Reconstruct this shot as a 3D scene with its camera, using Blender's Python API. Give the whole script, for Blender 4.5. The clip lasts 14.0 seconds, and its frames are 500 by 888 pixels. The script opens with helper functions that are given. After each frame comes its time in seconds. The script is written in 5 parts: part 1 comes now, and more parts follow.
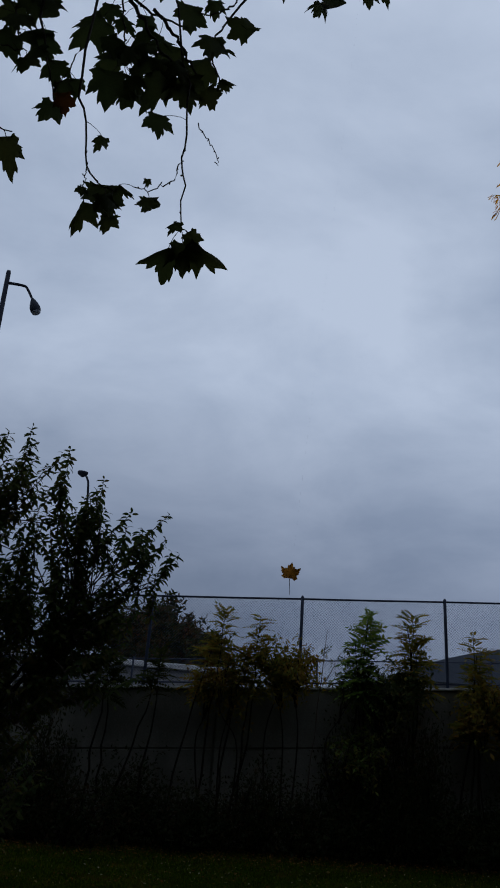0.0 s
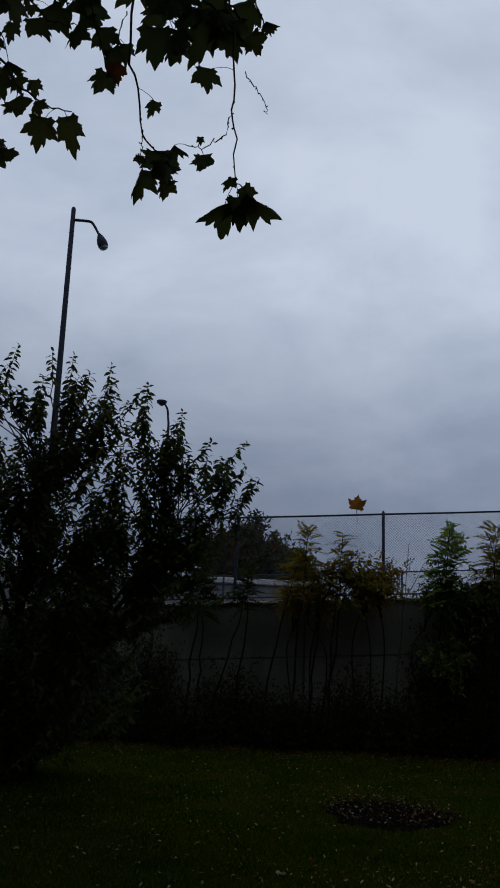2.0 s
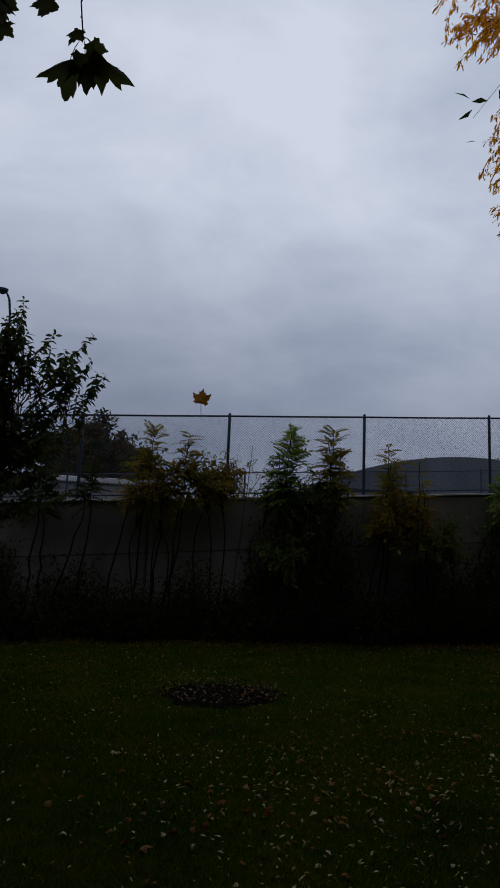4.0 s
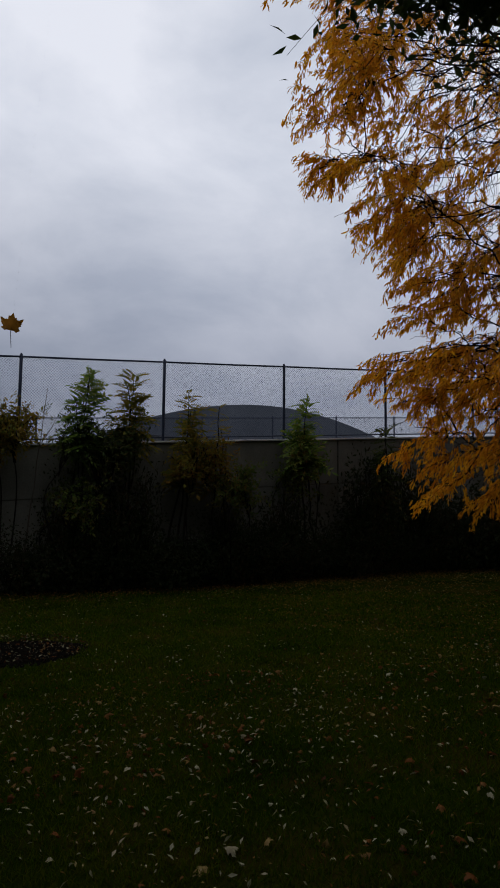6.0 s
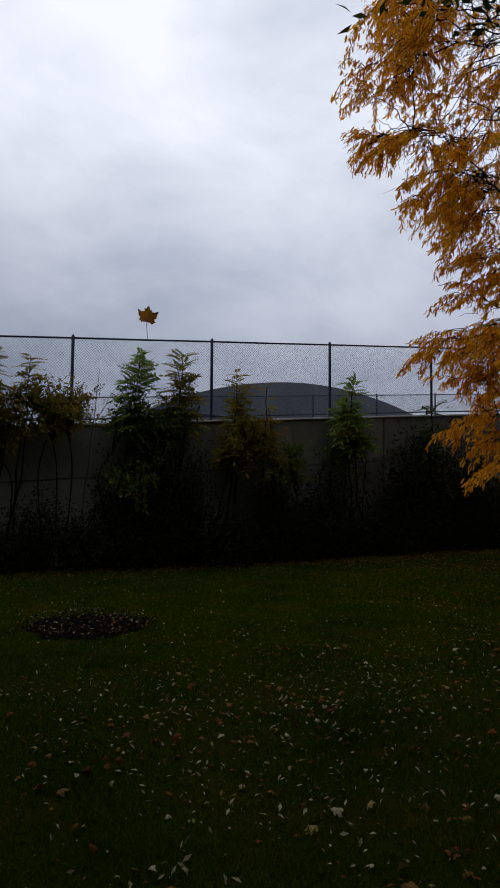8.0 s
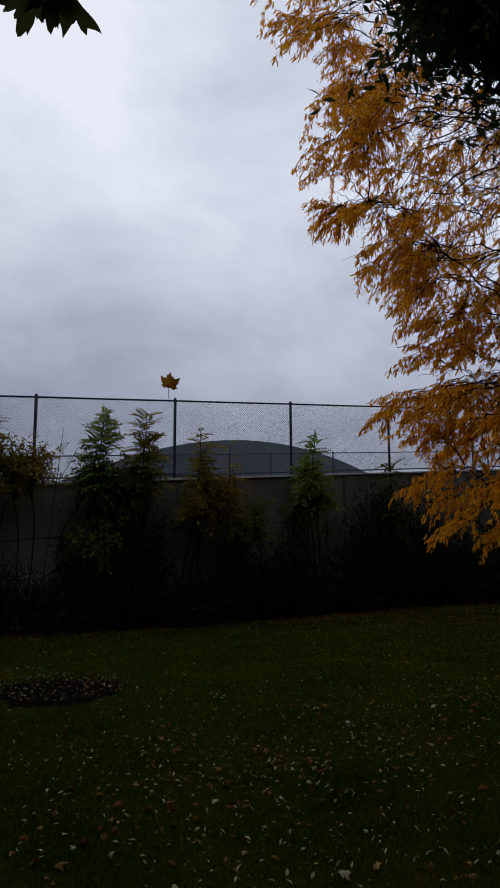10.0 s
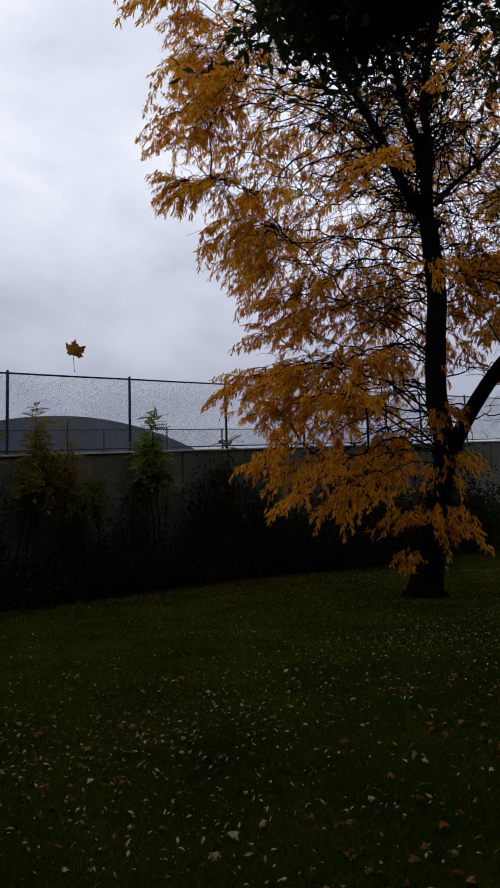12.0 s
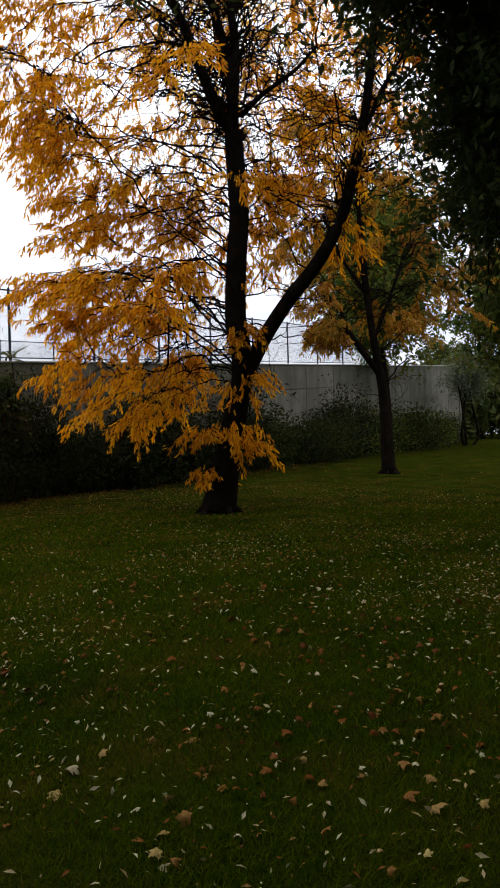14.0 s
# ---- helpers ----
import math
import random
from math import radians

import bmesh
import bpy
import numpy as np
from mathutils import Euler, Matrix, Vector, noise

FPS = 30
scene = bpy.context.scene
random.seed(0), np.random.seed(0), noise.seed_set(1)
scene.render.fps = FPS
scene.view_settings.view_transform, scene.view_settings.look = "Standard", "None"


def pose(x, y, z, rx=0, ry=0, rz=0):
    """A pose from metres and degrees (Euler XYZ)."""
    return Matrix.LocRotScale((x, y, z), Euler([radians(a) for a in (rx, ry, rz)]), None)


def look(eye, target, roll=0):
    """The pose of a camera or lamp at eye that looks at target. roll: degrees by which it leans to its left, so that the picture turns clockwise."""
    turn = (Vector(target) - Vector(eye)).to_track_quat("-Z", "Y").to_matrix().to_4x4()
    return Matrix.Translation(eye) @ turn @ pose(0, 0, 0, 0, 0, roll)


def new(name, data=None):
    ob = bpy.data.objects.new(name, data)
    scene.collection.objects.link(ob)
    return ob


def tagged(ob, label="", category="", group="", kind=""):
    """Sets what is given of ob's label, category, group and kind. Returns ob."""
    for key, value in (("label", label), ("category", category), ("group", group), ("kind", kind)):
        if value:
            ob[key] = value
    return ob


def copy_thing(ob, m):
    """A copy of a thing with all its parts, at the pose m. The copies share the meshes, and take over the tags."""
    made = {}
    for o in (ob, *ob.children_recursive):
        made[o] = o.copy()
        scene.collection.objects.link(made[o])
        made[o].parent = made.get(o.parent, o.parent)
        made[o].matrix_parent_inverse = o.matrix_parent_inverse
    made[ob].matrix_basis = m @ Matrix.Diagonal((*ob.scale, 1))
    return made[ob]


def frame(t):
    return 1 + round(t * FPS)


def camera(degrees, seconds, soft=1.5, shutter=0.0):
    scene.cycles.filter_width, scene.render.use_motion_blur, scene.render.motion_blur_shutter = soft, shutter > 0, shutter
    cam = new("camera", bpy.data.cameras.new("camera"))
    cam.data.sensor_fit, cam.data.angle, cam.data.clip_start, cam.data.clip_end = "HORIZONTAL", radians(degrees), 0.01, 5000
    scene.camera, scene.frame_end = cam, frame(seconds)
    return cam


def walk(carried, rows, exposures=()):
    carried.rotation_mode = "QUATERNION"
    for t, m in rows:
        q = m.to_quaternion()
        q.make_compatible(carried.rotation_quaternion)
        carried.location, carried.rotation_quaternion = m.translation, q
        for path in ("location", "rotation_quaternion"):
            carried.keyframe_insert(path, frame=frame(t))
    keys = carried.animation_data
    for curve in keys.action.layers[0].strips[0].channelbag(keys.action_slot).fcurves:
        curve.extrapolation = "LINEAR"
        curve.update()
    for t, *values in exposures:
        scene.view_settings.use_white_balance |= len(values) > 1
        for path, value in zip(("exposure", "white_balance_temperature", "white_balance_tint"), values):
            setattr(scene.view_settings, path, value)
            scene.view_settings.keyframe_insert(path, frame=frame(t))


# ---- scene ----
cam = camera(38.12, 14.0, soft=1.8)
PATH = [
    (0.0, pose(0.439, 0.168, 1.498, 113.80, -4.15, -6.70)),
    (0.5, pose(0.390, 0.078, 1.479, 111.22, -4.38, -0.39)),
    (1.0, pose(0.385, -0.000, 1.488, 109.14, -2.31, 0.89)),
    (1.5, pose(0.426, -0.045, 1.509, 106.59, -4.45, 1.92)),
    (2.0, pose(0.464, -0.076, 1.516, 106.92, -2.90, 0.28)),
    (2.5, pose(0.465, -0.078, 1.500, 104.46, -1.44, -2.23)),
    (3.0, pose(0.482, -0.097, 1.496, 103.01, -1.01, -4.90)),
    (3.5, pose(0.500, -0.054, 1.507, 101.41, -1.06, -8.04)),
    (3.7, pose(0.491, -0.042, 1.504, 100.69, -1.45, -9.67)),
    (5.8, pose(0.488, 0.291, 1.474, 95.86, -2.18, -25.33)),
    (6.0, pose(0.444, 0.290, 1.506, 95.88, -0.53, -27.99)),
    (6.5, pose(0.271, 0.291, 1.554, 94.27, -0.14, -29.11)),
    (7.0, pose(0.188, 0.280, 1.561, 94.03, -2.01, -27.83)),
    (7.5, pose(0.166, 0.286, 1.519, 93.24, -0.66, -25.11)),
    (8.0, pose(0.088, 0.318, 1.515, 94.07, -0.46, -25.41)),
    (8.5, pose(-0.010, 0.396, 1.504, 96.82, 0.45, -28.38)),
    (8.7, pose(-0.027, 0.428, 1.495, 97.23, 0.34, -29.15)),
    (10.8, pose(-0.277, 0.298, 1.531, 99.03, 0.02, -29.20)),
    (11.0, pose(-0.296, 0.337, 1.499, 97.66, 0.51, -30.47)),
    (11.5, pose(-0.335, 0.414, 1.484, 97.65, 0.63, -35.78)),
    (12.0, pose(-0.421, 0.523, 1.506, 96.58, 1.73, -42.74)),
    (12.5, pose(-0.369, 0.664, 1.465, 97.66, -0.60, -45.05)),
    (13.0, pose(-0.341, 0.768, 1.478, 96.47, -0.20, -48.55)),
    (13.5, pose(-0.373, 0.908, 1.481, 93.05, 1.11, -55.49)),
    (14.0, pose(-0.391, 0.977, 1.481, 89.74, 1.55, -60.08)),
]
walk(cam, PATH, [(0.0, -0.95, 5500, 9), (1.5, -0.81, 5700, 9), (3.0, -0.68, 5880, 10), (3.5, -0.67, 5900, 11), (6.0, -0.38, 6350, 12), (7.0, -0.14, 6350, 12),
                 (8.5, -0.11, 6350, 12), (11.0, -0.46, 6200, 13), (12.5, 0.12, 6550, 12), (13.0, 0.18, 6700, 12), (13.5, 0.5, 6900, 10), (14.0, 1.2, 7050, 8)])

# ---- sky and light ----
world = bpy.data.worlds.new("overcast_sky")
scene.world = world
world.use_nodes = True


def build_sky():
    nt = world.node_tree
    N, L = nt.nodes, nt.links
    N.clear()
    out = N.new("ShaderNodeOutputWorld")
    bg = N.new("ShaderNodeBackground")
    bg.inputs["Strength"].default_value = 1.0
    tc = N.new("ShaderNodeTexCoord")
    sep = N.new("ShaderNodeSeparateXYZ")
    L.new(tc.outputs["Generated"], sep.inputs[0])
    lift = N.new("ShaderNodeMath")
    lift.operation = "ADD"
    lift.inputs[1].default_value = 0.42
    up = N.new("ShaderNodeMath")
    up.operation = "MAXIMUM"
    up.inputs[1].default_value = 0.0
    L.new(sep.outputs["Z"], up.inputs[0])
    L.new(up.outputs[0], lift.inputs[0])
    flat = N.new("ShaderNodeVectorMath")
    flat.operation = "DIVIDE"
    comb = N.new("ShaderNodeCombineXYZ")
    for a in ("X", "Y", "Z"):
        L.new(lift.outputs[0], comb.inputs[a])
    L.new(tc.outputs["Generated"], flat.inputs[0])
    L.new(comb.outputs[0], flat.inputs[1])
    squash = N.new("ShaderNodeMapping")
    squash.inputs["Scale"].default_value = (0.9, 1.15, 0.3)
    squash.inputs["Rotation"].default_value = (0, 0, 0.5)
    L.new(flat.outputs[0], squash.inputs[0])
    big = N.new("ShaderNodeTexNoise")
    big.inputs["Scale"].default_value = 3.1
    big.inputs["Detail"].default_value = 7
    big.inputs["Roughness"].default_value = 0.55
    big.inputs["Distortion"].default_value = 0.25
    L.new(squash.outputs[0], big.inputs["Vector"])
    cloud = N.new("ShaderNodeValToRGB")
    cr = cloud.color_ramp
    cr.elements[0].position, cr.elements[0].color = 0.32, (0.69, 0.738, 0.83, 1)
    cr.elements[1].position, cr.elements[1].color = 0.66, (1.01, 1.035, 1.095, 1)
    L.new(big.outputs["Fac"], cloud.inputs[0])
    # an overcast sky is darkest low down
    level = N.new("ShaderNodeValToRGB")
    lr = level.color_ramp
    lr.elements[0].position, lr.elements[0].color = 0.0, (0.35, 0.365, 0.41, 1)
    lr.elements[1].position, lr.elements[1].color = 1.0, (1.0, 1.0, 1.0, 1)
    for p, c in ((0.16, (0.43, 0.44, 0.49, 1)), (0.30, (0.70, 0.71, 0.74, 1)), (0.45, (1.0, 1.0, 1.0, 1))):
        e = lr.elements.new(p)
        e.color = c
    L.new(sep.outputs["Z"], level.inputs[0])
    # heavier cloud low down in the west
    heavy = N.new("ShaderNodeValToRGB")
    hr = heavy.color_ramp
    hr.elements[0].position, hr.elements[0].color = 0.0, (0.25, 0.265, 0.31, 1)
    hr.elements[1].position, hr.elements[1].color = 1.0, (1.0, 1.0, 1.0, 1)
    for p, c in ((0.16, (0.29, 0.305, 0.35, 1)), (0.30, (0.53, 0.545, 0.585, 1)), (0.48, (1.0, 1.0, 1.0, 1))):
        e = hr.elements.new(p)
        e.color = c
    L.new(sep.outputs["Z"], heavy.inputs[0])
    east = N.new("ShaderNodeMapRange")
    east.inputs["From Min"].default_value, east.inputs["From Max"].default_value = 0.0, 0.42
    L.new(sep.outputs["X"], east.inputs["Value"])
    both = N.new("ShaderNodeMixRGB")
    L.new(east.outputs[0], both.inputs[0])
    L.new(heavy.outputs[0], both.inputs[1])
    L.new(level.outputs[0], both.inputs[2])
    mul = N.new("ShaderNodeMixRGB")
    mul.blend_type = "MULTIPLY"
    mul.inputs[0].default_value = 1.0
    L.new(cloud.outputs[0], mul.inputs[1])
    L.new(both.outputs[0], mul.inputs[2])
    sky = N.new("ShaderNodeTexSky")
    sky.sky_type = "NISHITA"
    sky.sun_disc = False
    sky.sun_elevation, sky.sun_rotation = radians(38), radians(200)
    thin = N.new("ShaderNodeMixRGB")
    thin.blend_type = "ADD"
    thin.inputs[0].default_value = 0.008
    L.new(mul.outputs[0], thin.inputs[1])
    L.new(sky.outputs[0], thin.inputs[2])
    L.new(thin.outputs[0], bg.inputs["Color"])
    L.new(bg.outputs[0], out.inputs["Surface"])


build_sky()
sun = new("sun", bpy.data.lights.new("sun", "SUN"))
sun.data.energy, sun.data.angle, sun.data.color = 0.4, radians(40), (1.0, 0.97, 0.92)
sun.matrix_world = look((0, 0, 60), (7, -25, 35))

# ---- materials ----
def surface(name, dark, light, scale=6.0, rough=0.8, bump=0.3, fine=60.0, metal=0.0, object_vary=0.0, stain=None, spec=0.3):
    """Two scales of mottling between two colours, fine relief, and an optional darker stain."""
    m = bpy.data.materials.new(name)
    m.use_nodes = True
    nt = m.node_tree
    N, L = nt.nodes, nt.links
    p = N["Principled BSDF"]
    p.inputs["Metallic"].default_value = metal
    p.inputs["Specular IOR Level"].default_value = spec
    tc = N.new("ShaderNodeTexCoord")
    geo = N.new("ShaderNodeNewGeometry")
    a = N.new("ShaderNodeTexNoise")
    a.inputs["Scale"].default_value, a.inputs["Detail"].default_value = scale, 5
    b = N.new("ShaderNodeTexNoise")
    b.inputs["Scale"].default_value, b.inputs["Detail"].default_value = fine, 3
    for n in (a, b):
        L.new(geo.outputs["Position"], n.inputs["Vector"])
    add = N.new("ShaderNodeMath")
    add.operation = "MULTIPLY_ADD"
    add.inputs[1].default_value = 0.45
    L.new(b.outputs["Fac"], add.inputs[0])
    mid = N.new("ShaderNodeMath")
    mid.operation = "MULTIPLY"
    mid.inputs[1].default_value = 0.6
    L.new(a.outputs["Fac"], mid.inputs[0])
    L.new(mid.outputs[0], add.inputs[2])
    ramp = N.new("ShaderNodeValToRGB")
    ramp.color_ramp.elements[0].position, ramp.color_ramp.elements[0].color = 0.38, (*dark, 1)
    ramp.color_ramp.elements[1].position, ramp.color_ramp.elements[1].color = 0.68, (*light, 1)
    L.new(add.outputs[0], ramp.inputs[0])
    col = ramp.outputs[0]
    if stain:
        s = N.new("ShaderNodeTexNoise")
        s.inputs["Scale"].default_value, s.inputs["Detail"].default_value = 0.9, 6
        mp = N.new("ShaderNodeMapping")
        mp.inputs["Scale"].default_value = (1.6, 1.6, 0.35)
        L.new(geo.outputs["Position"], mp.inputs[0])
        L.new(mp.outputs[0], s.inputs["Vector"])
        sr = N.new("ShaderNodeValToRGB")
        sr.color_ramp.elements[0].position, sr.color_ramp.elements[1].position = 0.48, 0.66
        L.new(s.outputs["Fac"], sr.inputs[0])
        mx = N.new("ShaderNodeMixRGB")
        mx.inputs[2].default_value = (*stain, 1)
        k = N.new("ShaderNodeMath")
        k.operation = "MULTIPLY"
        k.inputs[1].default_value = 0.65
        L.new(sr.outputs[0], k.inputs[0])
        L.new(k.outputs[0], mx.inputs[0])
        L.new(col, mx.inputs[1])
        col = mx.outputs[0]
    if object_vary:
        oi = N.new("ShaderNodeObjectInfo")
        hs = N.new("ShaderNodeHueSaturation")
        mr = N.new("ShaderNodeMapRange")
        mr.inputs["To Min"].default_value, mr.inputs["To Max"].default_value = 1 - object_vary, 1 + object_vary
        L.new(oi.outputs["Random"], mr.inputs["Value"])
        L.new(mr.outputs[0], hs.inputs["Value"])
        L.new(col, hs.inputs["Color"])
        col = hs.outputs[0]
    L.new(col, p.inputs["Base Color"])
    rr = N.new("ShaderNodeMapRange")
    rr.inputs["To Min"].default_value, rr.inputs["To Max"].default_value = max(0.05, rough - 0.12), min(1, rough + 0.12)
    L.new(b.outputs["Fac"], rr.inputs["Value"])
    L.new(rr.outputs[0], p.inputs["Roughness"])
    if bump:
        bp = N.new("ShaderNodeBump")
        bp.inputs["Strength"].default_value, bp.inputs["Distance"].default_value = bump, 0.02
        L.new(add.outputs[0], bp.inputs["Height"])
        L.new(bp.outputs[0], p.inputs["Normal"])
    return m


def foliage(name, colours, translucent=0.45, gloss=0.02):
    """Leaves: a colour per leaf out of a ramp, light let through, a little sheen."""
    m = bpy.data.materials.new(name)
    m.use_nodes = True
    nt = m.node_tree
    N, L = nt.nodes, nt.links
    N.clear()
    out = N.new("ShaderNodeOutputMaterial")
    geo = N.new("ShaderNodeNewGeometry")
    ramp = N.new("ShaderNodeValToRGB")
    ramp.color_ramp.interpolation = "LINEAR"
    els = ramp.color_ramp.elements
    els[0].position, els[0].color = 0.0, (*colours[0], 1)
    els[1].position, els[1].color = 1.0, (*colours[-1], 1)
    for i, c in enumerate(colours[1:-1], 1):
        e = els.new(i / (len(colours) - 1))
        e.color = (*c, 1)
    n = N.new("ShaderNodeTexNoise")
    n.inputs["Scale"].default_value, n.inputs["Detail"].default_value = 0.9, 2
    L.new(geo.outputs["Position"], n.inputs["Vector"])
    f = N.new("ShaderNodeMath")
    f.operation = "MULTIPLY_ADD"
    f.inputs[1].default_value = 0.7
    g = N.new("ShaderNodeMath")
    g.operation = "MULTIPLY_ADD"
    g.inputs[1].default_value, g.inputs[2].default_value = 1.1, -0.4
    L.new(n.outputs["Fac"], g.inputs[0])
    L.new(geo.outputs["Random Per Island"], f.inputs[0])
    L.new(g.outputs[0], f.inputs[2])
    L.new(f.outputs[0], ramp.inputs[0])
    vein = N.new("ShaderNodeTexNoise")
    vein.inputs["Scale"].default_value = 90
    L.new(geo.outputs["Position"], vein.inputs["Vector"])
    hs = N.new("ShaderNodeHueSaturation")
    mr = N.new("ShaderNodeMapRange")
    mr.inputs["To Min"].default_value, mr.inputs["To Max"].default_value = 0.7, 1.3
    L.new(vein.outputs["Fac"], mr.inputs["Value"])
    L.new(mr.outputs[0], hs.inputs["Value"])
    L.new(ramp.outputs[0], hs.inputs["Color"])
    d = N.new("ShaderNodeBsdfDiffuse")
    t = N.new("ShaderNodeBsdfTranslucent")
    s = N.new("ShaderNodeBsdfGlossy")
    s.inputs["Roughness"].default_value = 0.5
    mix, mix2 = N.new("ShaderNodeMixShader"), N.new("ShaderNodeMixShader")
    mix.inputs[0].default_value, mix2.inputs[0].default_value = translucent, gloss
    L.new(hs.outputs[0], d.inputs["Color"])
    L.new(hs.outputs[0], t.inputs["Color"])
    L.new(d.outputs[0], mix.inputs[1])
    L.new(t.outputs[0], mix.inputs[2])
    L.new(mix.outputs[0], mix2.inputs[1])
    L.new(s.outputs[0], mix2.inputs[2])
    L.new(mix2.outputs[0], out.inputs["Surface"])
    return m


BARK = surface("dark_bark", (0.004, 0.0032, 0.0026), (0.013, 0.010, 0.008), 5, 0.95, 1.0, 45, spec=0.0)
TWIG = surface("brown_twig_bark", (0.03, 0.022, 0.016), (0.075, 0.058, 0.042), 9, 0.9, 0.4, 80)
CONCRETE = surface("weathered_concrete", (0.080, 0.078, 0.064), (0.136, 0.132, 0.110), 1.3, 0.9, 0.35, 45, object_vary=0.13, stain=(0.06, 0.057, 0.048), spec=0.1)
COPING = surface("pale_coping_metal", (0.34, 0.34, 0.33), (0.52, 0.52, 0.50), 3, 0.5, 0.1, 60, object_vary=0.08)
FENCE_METAL = surface("dark_coated_steel", (0.011, 0.017, 0.034), (0.026, 0.036, 0.066), 7, 0.6, 0.1, 90, metal=0.3)
LAMP_PAINT = surface("grey_painted_steel", (0.012, 0.015, 0.024), (0.026, 0.030, 0.044), 6, 0.7, 0.1, 60, spec=0.15)
LAMP_GLASS = surface("dusty_lamp_glass", (0.22, 0.23, 0.25), (0.34, 0.35, 0.38), 9, 0.25, 0.05, 60, spec=0.5)
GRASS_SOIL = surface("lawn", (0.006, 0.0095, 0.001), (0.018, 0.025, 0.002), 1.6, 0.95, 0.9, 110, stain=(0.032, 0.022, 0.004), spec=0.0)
MULCH = surface("dark_mulch", (0.003, 0.0026, 0.002), (0.010, 0.0085, 0.007), 12, 0.95, 1.0, 130, spec=0.0)
ASPHALT = surface("asphalt", (0.035, 0.035, 0.037), (0.065, 0.065, 0.066), 3, 0.9, 0.4, 120)
ROOF_GREY = surface("grey_roof_sheet", (0.065, 0.075, 0.095), (0.10, 0.112, 0.135), 0.25, 0.7, 0.1, 6, object_vary=0.05)
WALL_GREY = surface("grey_building_wall", (0.16, 0.16, 0.165), (0.24, 0.24, 0.245), 0.5, 0.9, 0.1, 8)
ROOF_EDGE = surface("pale_roof_edge", (0.42, 0.42, 0.43), (0.56, 0.56, 0.57), 1, 0.7, 0.05, 10)
GLASS_DARK = surface("dark_window_glass", (0.02, 0.022, 0.026), (0.035, 0.038, 0.045), 2, 0.12, 0.0, 10, spec=0.6)
THREAD = surface("spider_silk", (0.5, 0.5, 0.5), (0.7, 0.7, 0.7), 10, 0.4, 0.0, 60)

LEAF_YELLOW = foliage("yellow_autumn_leaf", [(0.40, 0.13, 0.004), (0.65, 0.255, 0.005), (0.84, 0.40, 0.008), (0.85, 0.49, 0.016)], 0.66, 0.01)
LEAF_ORANGE = foliage("orange_autumn_leaf", [(0.20, 0.065, 0.005), (0.36, 0.14, 0.006), (0.36, 0.20, 0.01), (0.14, 0.13, 0.015)], 0.4)
LEAF_DANGLING = foliage("tan_autumn_leaf", [(0.30, 0.11, 0.015), (0.42, 0.18, 0.02), (0.5, 0.25, 0.03)], 0.4)
LEAF_SYCAMORE = foliage("dark_sycamore_leaf", [(0.022, 0.032, 0.010), (0.038, 0.052, 0.014), (0.065, 0.065, 0.015), (0.10, 0.055, 0.013)], 0.4)
LEAF_BROWNING = foliage("browning_sycamore_leaf", [(0.05, 0.02, 0.006), (0.10, 0.035, 0.008), (0.13, 0.05, 0.012)], 0.45)
LEAF_CHERRY = foliage("dark_green_leaf", [(0.022, 0.036, 0.011), (0.038, 0.058, 0.015), (0.068, 0.078, 0.02), (0.085, 0.062, 0.016)], 0.35, 0.005)
LEAF_GREEN = foliage("fresh_green_leaf", [(0.05, 0.10, 0.016), (0.095, 0.165, 0.022), (0.16, 0.21, 0.034), (0.24, 0.21, 0.035)], 0.45, 0.01)
LEAF_OLIVE = foliage("yellowing_green_leaf", [(0.052, 0.072, 0.012), (0.12, 0.12, 0.017), (0.21, 0.15, 0.017), (0.17, 0.08, 0.012)], 0.5, 0.006)
LEAF_WEED = foliage("weed_leaf", [(0.010, 0.017, 0.004), (0.02, 0.03, 0.006), (0.036, 0.042, 0.009), (0.045, 0.034, 0.009)], 0.3, 0.003)
LEAF_THICKET = foliage("thicket_leaf", [(0.034, 0.06, 0.011), (0.06, 0.10, 0.015), (0.11, 0.12, 0.02), (0.13, 0.075, 0.014)], 0.4, 0.005)
LEAF_RUSSET = foliage("dull_russet_leaf", [(0.014, 0.022, 0.007), (0.026, 0.034, 0.009), (0.055, 0.038, 0.010), (0.09, 0.032, 0.009)], 0.35, 0.008)
LEAF_DARK = foliage("deep_green_leaf", [(0.014, 0.024, 0.006), (0.026, 0.042, 0.010), (0.055, 0.065, 0.014)], 0.4, 0.006)
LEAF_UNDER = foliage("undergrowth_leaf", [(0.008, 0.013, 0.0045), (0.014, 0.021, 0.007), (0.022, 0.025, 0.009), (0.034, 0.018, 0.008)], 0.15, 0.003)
LEAF_FALLEN = foliage("fallen_leaf", [(0.04, 0.012, 0.003), (0.075, 0.022, 0.004), (0.12, 0.043, 0.009), (0.17, 0.095, 0.028), (0.27, 0.22, 0.085)], 0.1, 0.006)
MULCH_CHIP = foliage("mulch_chip", [(0.008, 0.006, 0.004), (0.022, 0.015, 0.010), (0.075, 0.056, 0.042)], 0.02, 0.0)
LEAF_RUST = foliage("rust_leaflet", [(0.08, 0.033, 0.008), (0.14, 0.062, 0.014), (0.20, 0.105, 0.024)], 0.1, 0.005)
LEAF_PALE = foliage("pale_fallen_leaf", [(0.19, 0.17, 0.07), (0.31, 0.29, 0.18), (0.20, 0.12, 0.04)], 0.1, 0.02)
LEAF_PALEGREEN = foliage("silvery_leaf", [(0.07, 0.085, 0.045), (0.11, 0.13, 0.08), (0.17, 0.19, 0.13)], 0.3)
